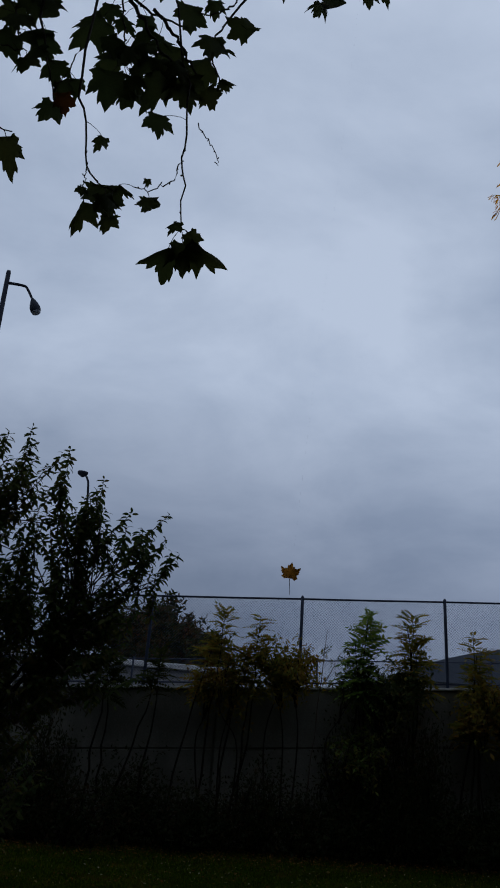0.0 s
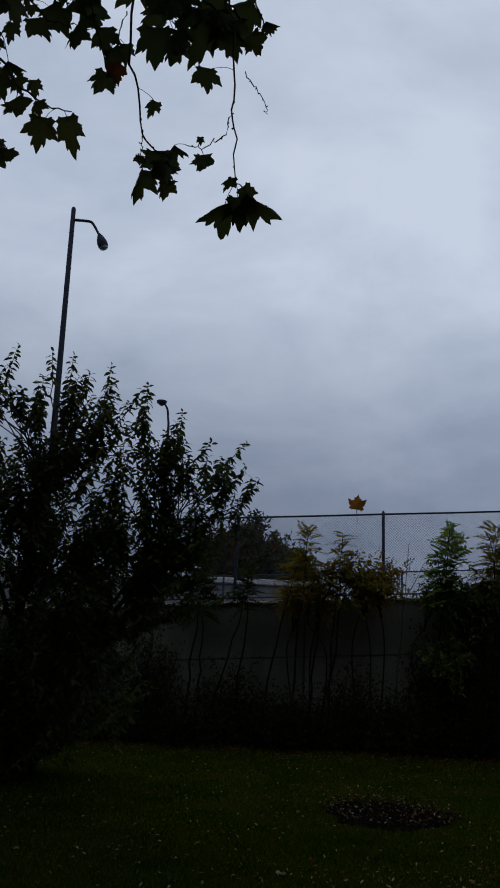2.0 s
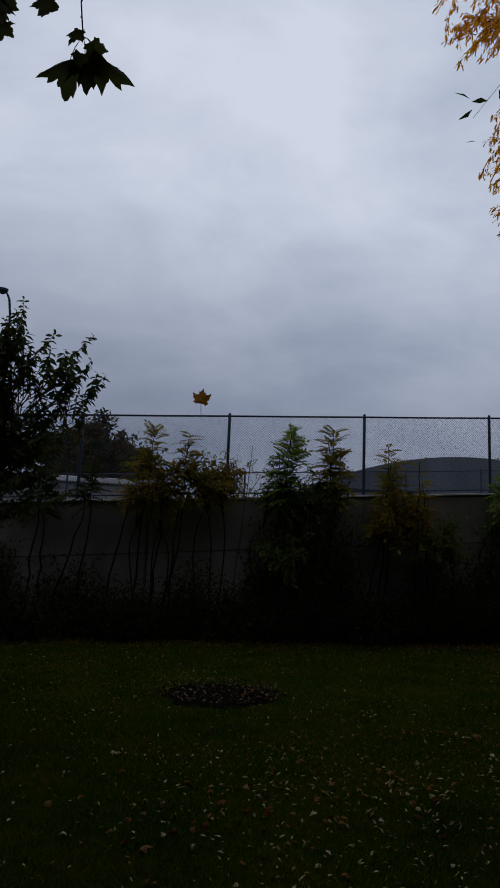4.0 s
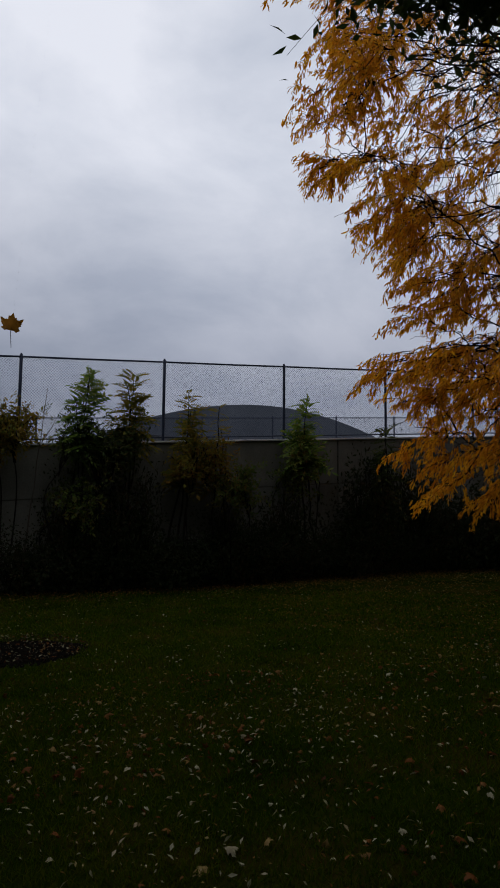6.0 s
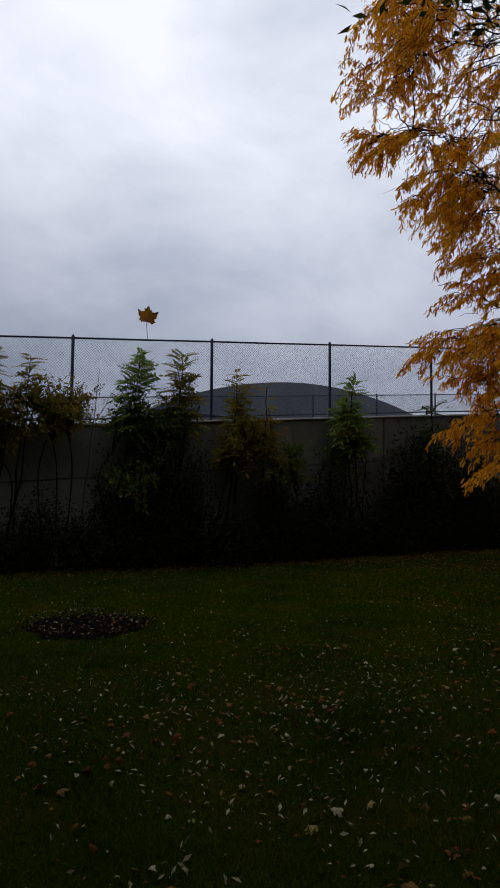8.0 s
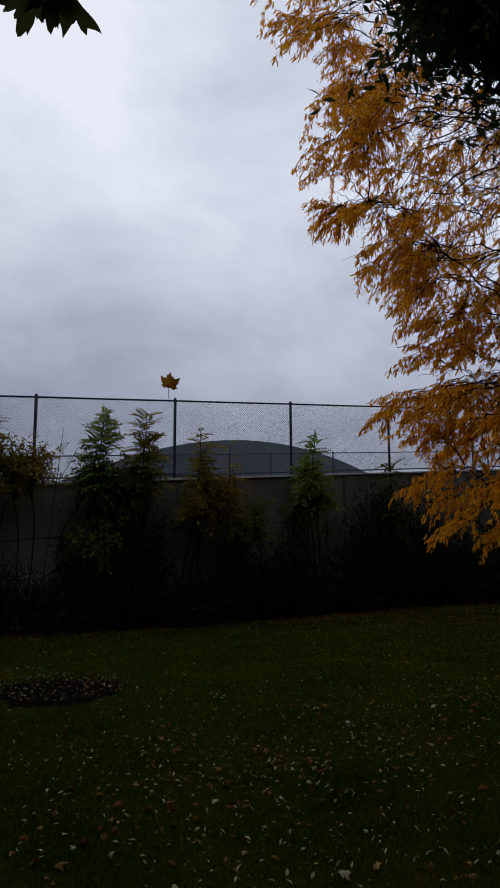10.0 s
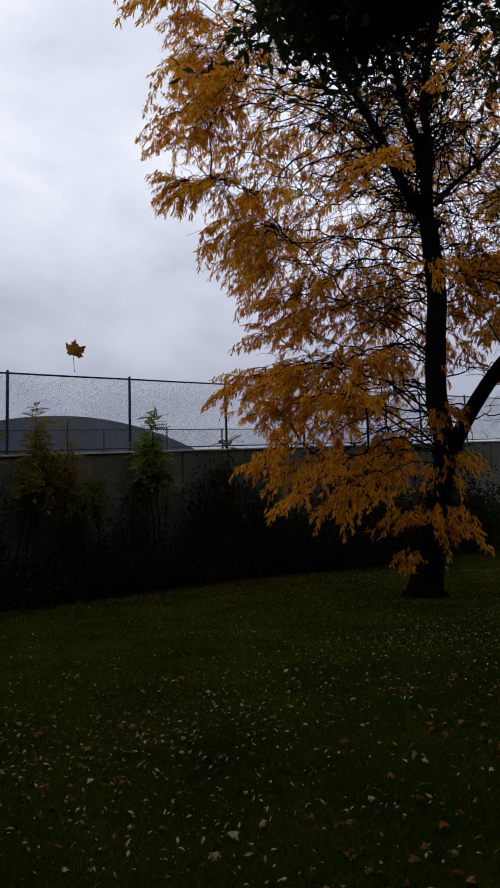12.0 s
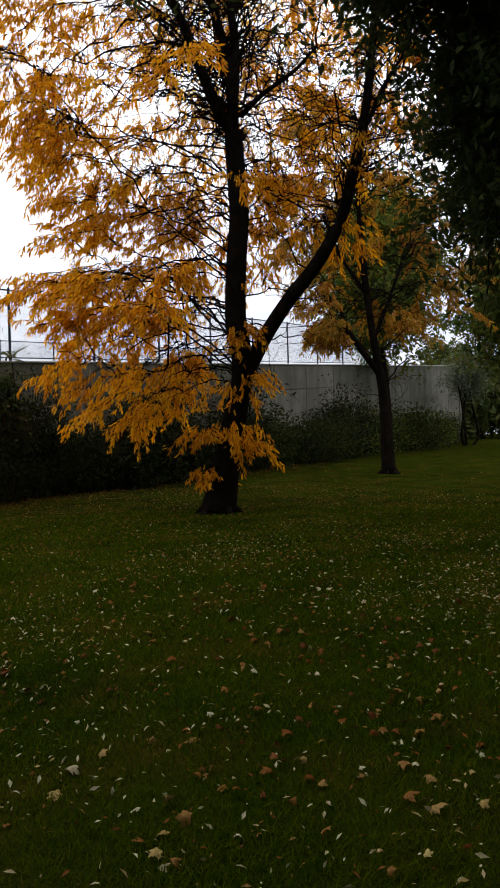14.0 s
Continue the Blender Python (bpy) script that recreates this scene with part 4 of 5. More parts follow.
GREENISH, YELLOWISH = "thin sapling with fresh green feather leaves against the wall", "thin sapling with yellowing feather leaves against the wall"
DULL = "thin crooked sapling with a few dull leaves against the wall"
sapling(YELLOWISH, 1, 1.45, 14.2, 4.15, 0.5, LEAF_OLIVE, 0.42, 66, lean=0.35, stems=3, crown_from=0.77)
sapling(YELLOWISH, 2, 2.12, 14.25, 4.1, 0.4, LEAF_OLIVE, 0.38, 44, lean=0.3, stems=2, crown_from=0.77)
sapling(GREENISH, 5, 4.22, 14.2, 4.36, 0.5, LEAF_GREEN, 0.47, 60, lean=0.2, stems=3, crown_from=0.72)
sapling("thin sapling with half-yellowed feather leaves against the wall", 6, 5.15, 14.2, 4.38, 0.5, LEAF_OLIVE, 0.47, 50, lean=0.1, stems=3, crown_from=0.72)
sapling(YELLOWISH, 7, 6.35, 14.2, 4.15, 0.5, LEAF_OLIVE, 0.45, 60, lean=0.1, stems=3, crown_from=0.55)
sapling(YELLOWISH, 8, 7.0, 14.2, 3.85, 0.4, LEAF_OLIVE, 0.4, 26, stems=2, crown_from=0.5)
sapling(GREENISH, 10, 9.25, 14.2, 4.15, 0.5, LEAF_GREEN, 0.5, 56, stems=3, crown_from=0.72)
sapling(GREENISH, 11, 11.6, 14.3, 3.75, 0.5, LEAF_CHERRY, 0.5, 60, stems=3, crown_from=0.4)
sapling(DULL, 12, 0.3, 14.2, 3.3, 0.4, LEAF_WEED, 0.38, 26, lean=0.2, stems=2, crown_from=0.82)
sapling(DULL, 13, -0.6, 14.2, 3.2, 0.4, LEAF_WEED, 0.38, 26, lean=0.2, stems=2, crown_from=0.82)


# bushy young growth between the thin saplings
for sd, x, y, zc, r, n, mat, lab in ((91, 2.64, 14.1, 3.28, (0.6, 0.4, 0.22), 46, LEAF_OLIVE, "bushy young tree with olive leaves in front of the wall"),
                                     (92, 4.55, 14.2, 2.98, (0.95, 0.4, 0.42), 60, LEAF_CHERRY, "dense dark green young growth in front of the wall"),
                                     (93, 6.55, 14.15, 2.85, (0.62, 0.4, 0.42), 34, LEAF_OLIVE, "loose yellowing young growth in front of the wall"),
                                     (94, 7.4, 14.1, 2.3, (0.6, 0.4, 0.35), 28, LEAF_THICKET, "low green young growth in front of the wall"),
                                     (95, 1.62, 14.2, 3.0, (0.45, 0.35, 0.3), 22, LEAF_OLIVE, "small olive young growth in front of the wall"),
                                     (96, 9.25, 14.15, 2.75, (0.45, 0.4, 0.4), 30, LEAF_THICKET, "leafy green young growth in front of the wall"),
                                     (97, 4.1, 13.95, 1.95, (0.5, 0.35, 0.13), 12, LEAF_THICKET, "low leafy growth among the undergrowth")):
    leafy_tree("young_tree", lab, sd, (x, y, float(ground_z(x, y)) - 0.05), 0.55 * zc, (x, y, zc), r, n, mat, 4, (0.06, 0.12), 0.013, floor=zc - r[2], shell=0.3, spread=0.09, stems=3, bark=BARK, category="young tree")


def bare_stick():
    rng = np.random.default_rng(77)
    s = thing("sapling", "nearly bare sapling stick with a few leaves beside the wall", "sapling", "saplings along the wall")
    t = Tubes(5)
    z0 = float(ground_z(3.2, 14.2)) - 0.05
    t.add(grow(rng, (3.05, 14.2, z0), (3.42, 14.2, 3.95), 0, 0.06, 9), [0.018, 0.012, 0.005])
    t.add(grow(rng, (3.36, 14.2, 2.9), (3.75, 14.2, 3.62), 0.08, 0.1, 6), [0.009, 0.004])
    t.add(grow(rng, (3.36, 14.2, 2.8), (3.02, 14.2, 3.2), 0.05, 0.1, 6), [0.008, 0.004])
    part("stem", t.mesh("stem"), TWIG, s)
    pos = np.array([(3.7, 14.2, 3.6), (3.75, 14.2, 3.62), (3.62, 14.2, 3.5), (3.25, 14.2, 3.55), (3.3, 14.2, 3.5), (3.0, 14.2, 3.2)])
    T, F = leaf_pinnate(5, 0.25, 0.4)
    V, Fa = scatter(T, F, pos, rotations(rng, len(pos), (0.6, 0, -0.3), 0.5), np.full(len(pos), 0.28))
    part("leaves", mesh_from("leaves", V, Fa), LEAF_CHERRY, s)


bare_stick()


def shrub(seed, h, w, leaf_mat, label):
    """Low tangled shrub at the origin."""
    rng = np.random.default_rng(seed)
    s = thing("shrub", label, "shrub", "undergrowth at the wall foot")
    t, spots = Tubes(4), []
    for i in range(34):
        an = rng.uniform(0, 2 * np.pi)
        r = w * math.sqrt(rng.random())
        e = np.array([r * math.cos(an), r * 0.7 * math.sin(an), h * rng.uniform(0.45, 1.05) * (1 - 0.35 * (r / w) ** 2)])
        l = grow(rng, (rng.normal() * 0.12, rng.normal() * 0.1, -0.1), e, 0.08, 0.3, 8)
        t.add(l, [0.012, 0.004], 4)
        for q in l[2:]:
            spots.extend(q + rng.normal(size=(5, 3)) * 0.15)
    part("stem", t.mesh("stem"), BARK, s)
    T, F = leaf_plain()
    V, Fa = crown_leaves(rng, spots, T, F, 3, 0.11, (0.045, 0.095), (0, 0, -0.2), 0.9)
    part("leaves", mesh_from("leaves", V, Fa), leaf_mat, s)
    return s


def undergrowth():
    rng = np.random.default_rng(5)
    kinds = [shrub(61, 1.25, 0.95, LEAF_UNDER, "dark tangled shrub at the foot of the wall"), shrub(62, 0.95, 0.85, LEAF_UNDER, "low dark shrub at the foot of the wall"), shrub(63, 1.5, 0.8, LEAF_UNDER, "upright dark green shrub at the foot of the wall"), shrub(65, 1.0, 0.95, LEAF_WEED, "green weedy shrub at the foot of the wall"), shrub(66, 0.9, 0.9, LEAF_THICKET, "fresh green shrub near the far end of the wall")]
    first = [True] * 5
    x = -7.0
    while x < 50:
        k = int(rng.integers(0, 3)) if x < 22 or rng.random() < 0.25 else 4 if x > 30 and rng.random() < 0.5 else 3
        y = rng.uniform(13.75, 14.35)
        sc = rng.uniform(0.8, 1.15) * (1 + 1.1 * float(smoothstep(12, 17, x)))
        m = pose(x, y, float(ground_z(x, y)) - 0.03, 0, 0, rng.uniform(0, 360)) @ Matrix.Diagonal((sc, sc, sc, 1))
        if first[k]:
            kinds[k].matrix_world = m
            first[k] = False
        else:
            c = copy_thing(kinds[k], pose(0, 0, 0))
            c.matrix_world = m
        x += rng.uniform(0.35, 0.8) * (1 + 0.9 * float(smoothstep(14, 22, x)))
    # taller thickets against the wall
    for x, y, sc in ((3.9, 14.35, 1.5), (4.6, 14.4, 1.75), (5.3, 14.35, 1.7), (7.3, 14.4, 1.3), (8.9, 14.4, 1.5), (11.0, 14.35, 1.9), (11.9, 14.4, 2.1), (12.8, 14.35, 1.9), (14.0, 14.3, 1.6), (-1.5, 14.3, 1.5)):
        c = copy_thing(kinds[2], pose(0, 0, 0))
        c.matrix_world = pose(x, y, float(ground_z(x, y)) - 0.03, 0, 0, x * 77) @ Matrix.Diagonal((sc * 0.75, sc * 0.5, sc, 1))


undergrowth()


# tall unseen trees behind and to the west, added to shade lawn and wall
for sd, x, y, h in ((71, -13.0, -5.0, 13), (72, -6.5, -9.5, 15), (73, 1.5, -11.0, 16), (74, 8.5, -9.0, 15), (75, 15.5, -7.0, 14), (76, -10.0, 2.5, 14), (77, -13.0, 9.0, 13)):
    leafy_tree("maple_tree", "tall dark leafy tree out of view, added to shade the lawn and wall", sd, (x, y, float(ground_z(x, y)) - 0.05), 3.0, (x, y, h * 0.55), (4.4, 4.0, h * 0.48), 65 if x > -5 else 150, LEAF_DARK, 2, (0.65, 1.1), 0.25, spread=0.5, shell=0.4, floor=1.0)


# a belt of trees and a pale bush beyond the end of the wall
for sd, x, y, h, mat in ((81, 64.0, 15.0, 9, LEAF_CHERRY), (82, 70.0, 8.0, 11, LEAF_GREEN), (83, 76.0, 20.0, 12, LEAF_CHERRY), (84, 66.0, 1.0, 12, LEAF_CHERRY)):
    leafy_tree("far_tree", "leafy green tree beyond the end of the wall", sd, (x, y, float(ground_z(x, y)) - 0.1), 2.0, (x, y, h * 0.52), (4.0, 4.0, h * 0.46), 85, mat, 3, (0.5, 0.8), 0.2, spread=0.5, shell=0.3, floor=1.5)
leafy_tree("pale_bush", "silvery pale green bush near the end of the wall", 85, (47.5, 12.2, float(ground_z(47.5, 12.2)) - 0.05), 0.8, (47.5, 12.2, 5.6), (1.4, 1.2, 1.2), 60, LEAF_PALEGREEN, 5, (0.14, 0.24), 0.08, spread=0.25, shell=0.3, stems=3, category="bush")

# ---- near twigs of the sycamore that the camera stands under ----
SYC_LEAVES = [leaf_lobed(c, True, k, f) for k, (c, f) in enumerate(((0.25, 0.05), (0.35, 0.15), (0.15, 0.0), (0.4, 0.3), (0.3, 0.1), (-0.2, 0.1), (0.5, 0.95)))]


def hanging_bough(label, seed, lines, leaves, browning=()):
    """Thin knotty twigs and lobed leaves. A leaf: its middle, its length, and the degrees by which its tip swings from straight down to the east."""
    rng = np.random.default_rng(seed)
    b = thing("sycamore_bough", label, "branch")
    t = Tubes(6)
    nodes = []
    for L, r in lines:
        p = smooth_line(L, 16)
        p[1:-1] += rng.normal(size=(len(p) - 2, 3)) * 0.005
        nodes.extend(p[2:])
        t.add(p, r)
        for k in range(2, len(p), 3):      # buds at the nodes
            d = rng.normal(size=3)
            d[2] -= 0.4
            d *= 0.014 / np.linalg.norm(d)
            t.add([p[k], p[k] + d * 0.6, p[k] + d], [r[-1] * 1.1, r[-1] * 1.5, r[-1] * 0.4], 5)
    nodes = np.array(nodes)
    for i, (x, y, z, s, an) in enumerate(leaves):
        q = np.array((x, y + rng.uniform(-0.05, 0.05), z))
        an = radians(an + rng.uniform(-8, 8))
        d = np.array([math.sin(an), 0.18 * rng.normal(), -math.cos(an)])
        d /= np.linalg.norm(d)
        side = np.array([math.cos(an), 0.28 * rng.normal(), math.sin(an)])
        nrm = np.cross(d, side)
        nrm /= np.linalg.norm(nrm)
        rot = np.stack([d, np.cross(nrm, d), nrm], -1)[None]
        start = q - d * s * 0.5
        T, F = SYC_LEAVES[6 if 50 < abs(leaves[i][4]) < 100 else (i * 5 + seed) % 6]
        V, Fa = scatter(T * [1, rng.uniform(0.72, 0.9), 1], F, start[None], rot, [s * 0.98])
        brown = i in browning
        leaf = part("leaf", mesh_from("leaf", V, Fa), LEAF_BROWNING if brown else LEAF_SYCAMORE, b, "browning leaf" if brown else "")
        stalks = Tubes(4)
        foot = nodes[np.argmin(np.linalg.norm(nodes - start, axis=1))]
        if np.linalg.norm(foot - start) > 0.20:
            foot = start + (foot - start) * 0.08 / np.linalg.norm(foot - start)
        stalks.add(grow(rng, start + d * 0.18 * s, foot, 0.14, 0.1, 6), [0.0014, 0.0018], 4)
        part("stalk", stalks.mesh("stalk"), TWIG, leaf)
    part("twig", t.mesh("twig"), TWIG, b)
    return b


def filler(seed, a, b, n, thick):
    """n leaves spread about the line from a to b."""
    rng = np.random.default_rng(seed)
    a, b = np.array(a), np.array(b)
    out = []
    for _ in range(n):
        p = a + (b - a) * rng.random() + rng.normal(size=3) * thick
        out.append((*p, rng.uniform(0.10, 0.19), rng.uniform(-45, 45)))
    return out


hanging_bough("hanging sycamore twig with dark lobed leaves at its tip", 3,
              [([(0.08, 2.56, 4.96), (0.20, 2.57, 4.45), (0.25, 2.57, 4.09), (0.25, 2.57, 3.86), (0.28, 2.58, 3.72), (0.29, 2.58, 3.49)], (0.006, 0.003)),
               ([(0.26, 2.57, 3.85), (0.22, 2.56, 3.72), (0.15, 2.56, 3.66), (0.07, 2.56, 3.66)], (0.003, 0.002)),
               ([(0.30, 2.58, 4.09), (0.35, 2.58, 4.00), (0.40, 2.58, 3.91), (0.41, 2.58, 3.86)], (0.0025, 0.0016)),
               ([(0.02, 2.55, 4.74), (0.16, 2.57, 4.57), (0.26, 2.58, 4.39)], (0.009, 0.005))],
              [(0.31, 2.56, 3.35, 0.18, 0), (0.20, 2.54, 3.35, 0.18, -72), (0.42, 2.58, 3.36, 0.20, 68), (0.26, 2.56, 3.45, 0.09, -20), (0.14, 2.56, 3.56, 0.15, 0),
               (0.13, 2.56, 3.65, 0.045, 0), (0.04, 2.56, 3.63, 0.10, 60), (0.13, 2.56, 3.99, 0.16, 5), (0.35, 2.59, 3.40, 0.12, 30)])
hanging_bough("drooping sycamore twig with a bunch of dark lobed leaves", 11,
              [([(-0.18, 2.31, 4.51), (-0.17, 2.31, 3.95), (-0.12, 2.32, 3.74), (-0.07, 2.33, 3.52), (-0.03, 2.34, 3.46), (0.03, 2.35, 3.44)], (0.006, 0.002)),
               ([(-0.08, 2.33, 3.54), (-0.08, 2.33, 3.44), (-0.09, 2.33, 3.40)], (0.002, 0.0015))],
              [(0.00, 2.33, 3.37, 0.20, 12), (0.03, 2.33, 3.26, 0.11, 0), (-0.08, 2.33, 3.30, 0.17, -18), (-0.08, 2.33, 3.39, 0.06, 0), (-0.06, 2.33, 3.68, 0.09, -15), (0.03, 2.36, 3.34, 0.14, 25)])
hanging_bough("crowded sycamore spray with dark lobed leaves", 4,
              [([(-0.16, 2.52, 4.88), (0.03, 2.55, 4.56), (0.21, 2.57, 4.34)], (0.011, 0.005)),
               ([(0.47, 2.68, 5.16), (0.32, 2.63, 4.68), (0.37, 2.58, 4.36)], (0.006, 0.003)),
               ([(-0.16, 2.52, 4.88), (-0.10, 2.56, 4.60), (-0.08, 2.57, 4.38)], (0.006, 0.003))],
              [(-0.12, 2.57, 4.19, 0.24, 8), (-0.04, 2.57, 4.24, 0.21, 0), (0.00, 2.57, 4.22, 0.14, 20), (0.09, 2.57, 4.22, 0.24, -22), (0.23, 2.57, 4.26, 0.25, 15), (0.34, 2.57, 4.27, 0.16, 22),
               (0.41, 2.57, 4.35, 0.09, 80), (0.25, 2.57, 4.47, 0.21, -55), (0.13, 2.57, 4.43, 0.25, 0), (0.37, 2.57, 4.62, 0.16, 45), (0.32, 2.57, 4.55, 0.23, -3)]
              + filler(1, (-0.10, 2.55, 4.36), (0.27, 2.58, 4.34), 13, 0.05))
hanging_bough("upper sycamore spray with dark lobed leaves", 12,
              [([(-0.30, 2.55, 5.05), (-0.05, 2.58, 4.80), (0.20, 2.60, 4.70)], (0.009, 0.004)),
               ([(0.47, 2.66, 5.16), (0.36, 2.62, 4.92), (0.20, 2.60, 4.80)], (0.006, 0.003))],
              [(0.00, 2.60, 4.53, 0.21, 0), (-0.08, 2.60, 4.44, 0.23, 5), (-0.17, 2.60, 4.44, 0.18, -30), (-0.28, 2.60, 4.61, 0.25, -35), (-0.20, 2.60, 4.77, 0.18, 0), (-0.10, 2.60, 4.66, 0.15, 30),
               (0.08, 2.60, 4.63, 0.17, 40), (0.19, 2.60, 4.75, 0.20, 0), (0.42, 2.60, 4.83, 0.21, -130), (0.30, 2.60, 4.88, 0.13, 0), (0.04, 2.60, 4.86, 0.12, 0), (-0.01, 2.60, 4.75, 0.14, 10)])
hanging_bough("drooping sycamore spray with dark and browning lobed leaves", 5,
              [([(-0.45, 2.33, 4.59), (-0.37, 2.35, 4.21), (-0.25, 2.37, 3.84)], (0.007, 0.003)),
               ([(-0.45, 2.33, 4.59), (-0.50, 2.34, 4.35), (-0.46, 2.36, 4.15)], (0.005, 0.003)),
               ([(-0.20, 2.31, 4.12), (-0.25, 2.35, 3.98), (-0.28, 2.36, 3.90)], (0.003, 0.002))],
              [(-0.21, 2.36, 3.79, 0.11, 15), (-0.27, 2.36, 3.75, 0.15, -10), (-0.26, 2.36, 3.89, 0.15, 0), (-0.29, 2.36, 4.00, 0.18, 8), (-0.20, 2.36, 3.96, 0.11, 0), (-0.38, 2.36, 4.03, 0.16, 0),
               (-0.36, 2.36, 4.16, 0.16, 10), (-0.38, 2.36, 4.24, 0.11, 0), (-0.47, 2.36, 4.16, 0.18, -20), (-0.52, 2.36, 4.30, 0.20, 0), (-0.44, 2.36, 4.35, 0.17, 10), (-0.38, 2.36, 4.39, 0.16, 10)]
              + filler(4, (-0.56, 2.25, 4.24), (-0.40, 2.35, 4.42), 5, 0.05), browning=(0,))
hanging_bough("low sycamore twig with small dark lobed leaves", 13,
              [([(-0.69, 2.11, 4.32), (-0.66, 2.13, 3.83), (-0.56, 2.14, 3.60), (-0.42, 2.14, 3.48), (-0.31, 2.14, 3.45)], (0.007, 0.002)),
               ([(-0.75, 2.07, 3.57), (-0.63, 2.13, 3.40), (-0.54, 2.14, 3.29)], (0.005, 0.002))],
              [(-0.32, 2.14, 3.38, 0.16, 20), (-0.40, 2.14, 3.31, 0.15, -10), (-0.52, 2.14, 3.25, 0.09, 20), (-0.57, 2.14, 3.20, 0.14, -12), (-0.57, 2.14, 3.29, 0.08, 0), (-0.42, 2.14, 3.42, 0.09, 5),
               (-0.46, 2.14, 3.54, 0.08, 0), (-0.53, 2.14, 3.57, 0.10, 20), (-0.53, 2.14, 3.49, 0.15, 22), (-0.59, 2.14, 3.54, 0.12, 20), (-0.65, 2.14, 3.54, 0.12, 0)])
hanging_bough("leafy sycamore spray with overlapping dark lobed leaves", 14,
              [([(-0.69, 2.13, 4.40), (-0.60, 2.18, 4.10), (-0.48, 2.20, 3.95), (-0.36, 2.20, 3.92)], (0.006, 0.002)),
               ([(-0.69, 2.13, 4.40), (-0.70, 2.18, 4.00), (-0.64, 2.20, 3.82)], (0.005, 0.002))],
              [(-0.48, 2.20, 3.84, 0.17, 30), (-0.60, 2.20, 3.83, 0.10, 0), (-0.69, 2.20, 3.79, 0.16, 0), (-0.69, 2.20, 3.96, 0.18, 10), (-0.64, 2.20, 4.02, 0.17, 30), (-0.57, 2.20, 4.02, 0.08, 0),
               (-0.58, 2.20, 3.72, 0.10, 80), (-0.46, 2.20, 4.00, 0.16, 30), (-0.43, 2.20, 4.10, 0.16, 0), (-0.69, 2.20, 3.71, 0.12, 0), (-0.36, 2.20, 3.85, 0.14, 0), (-0.76, 2.20, 4.09, 0.15, 0)]
              + filler(3, (-0.80, 2.15, 3.95), (-0.62, 2.17, 4.15), 6, 0.06))
hanging_bough("tip of a sycamore spray with lobed leaves", 6,
              [([(0.95, 2.82, 6.46), (0.92, 2.83, 5.90), (0.90, 2.83, 5.56)], (0.006, 0.003)), ([(0.93, 2.83, 5.95), (1.08, 2.82, 5.75), (1.16, 2.82, 5.60)], (0.004, 0.002)), ([(0.92, 2.83, 5.95), (0.78, 2.83, 5.70), (0.68, 2.83, 5.52)], (0.004, 0.002))],
              [(0.65, 2.83, 5.40, 0.14, 10), (0.92, 2.83, 5.42, 0.21, -15), (1.13, 2.83, 5.48, 0.21, 15), (0.86, 2.83, 5.37, 0.18, -20), (0.74, 2.83, 5.48, 0.19, 0), (1.23, 2.83, 5.55, 0.16, 20),
               (1.00, 2.83, 5.59, 0.23, 0), (1.13, 2.83, 5.70, 0.23, 0), (0.84, 2.83, 5.62, 0.23, 0)])


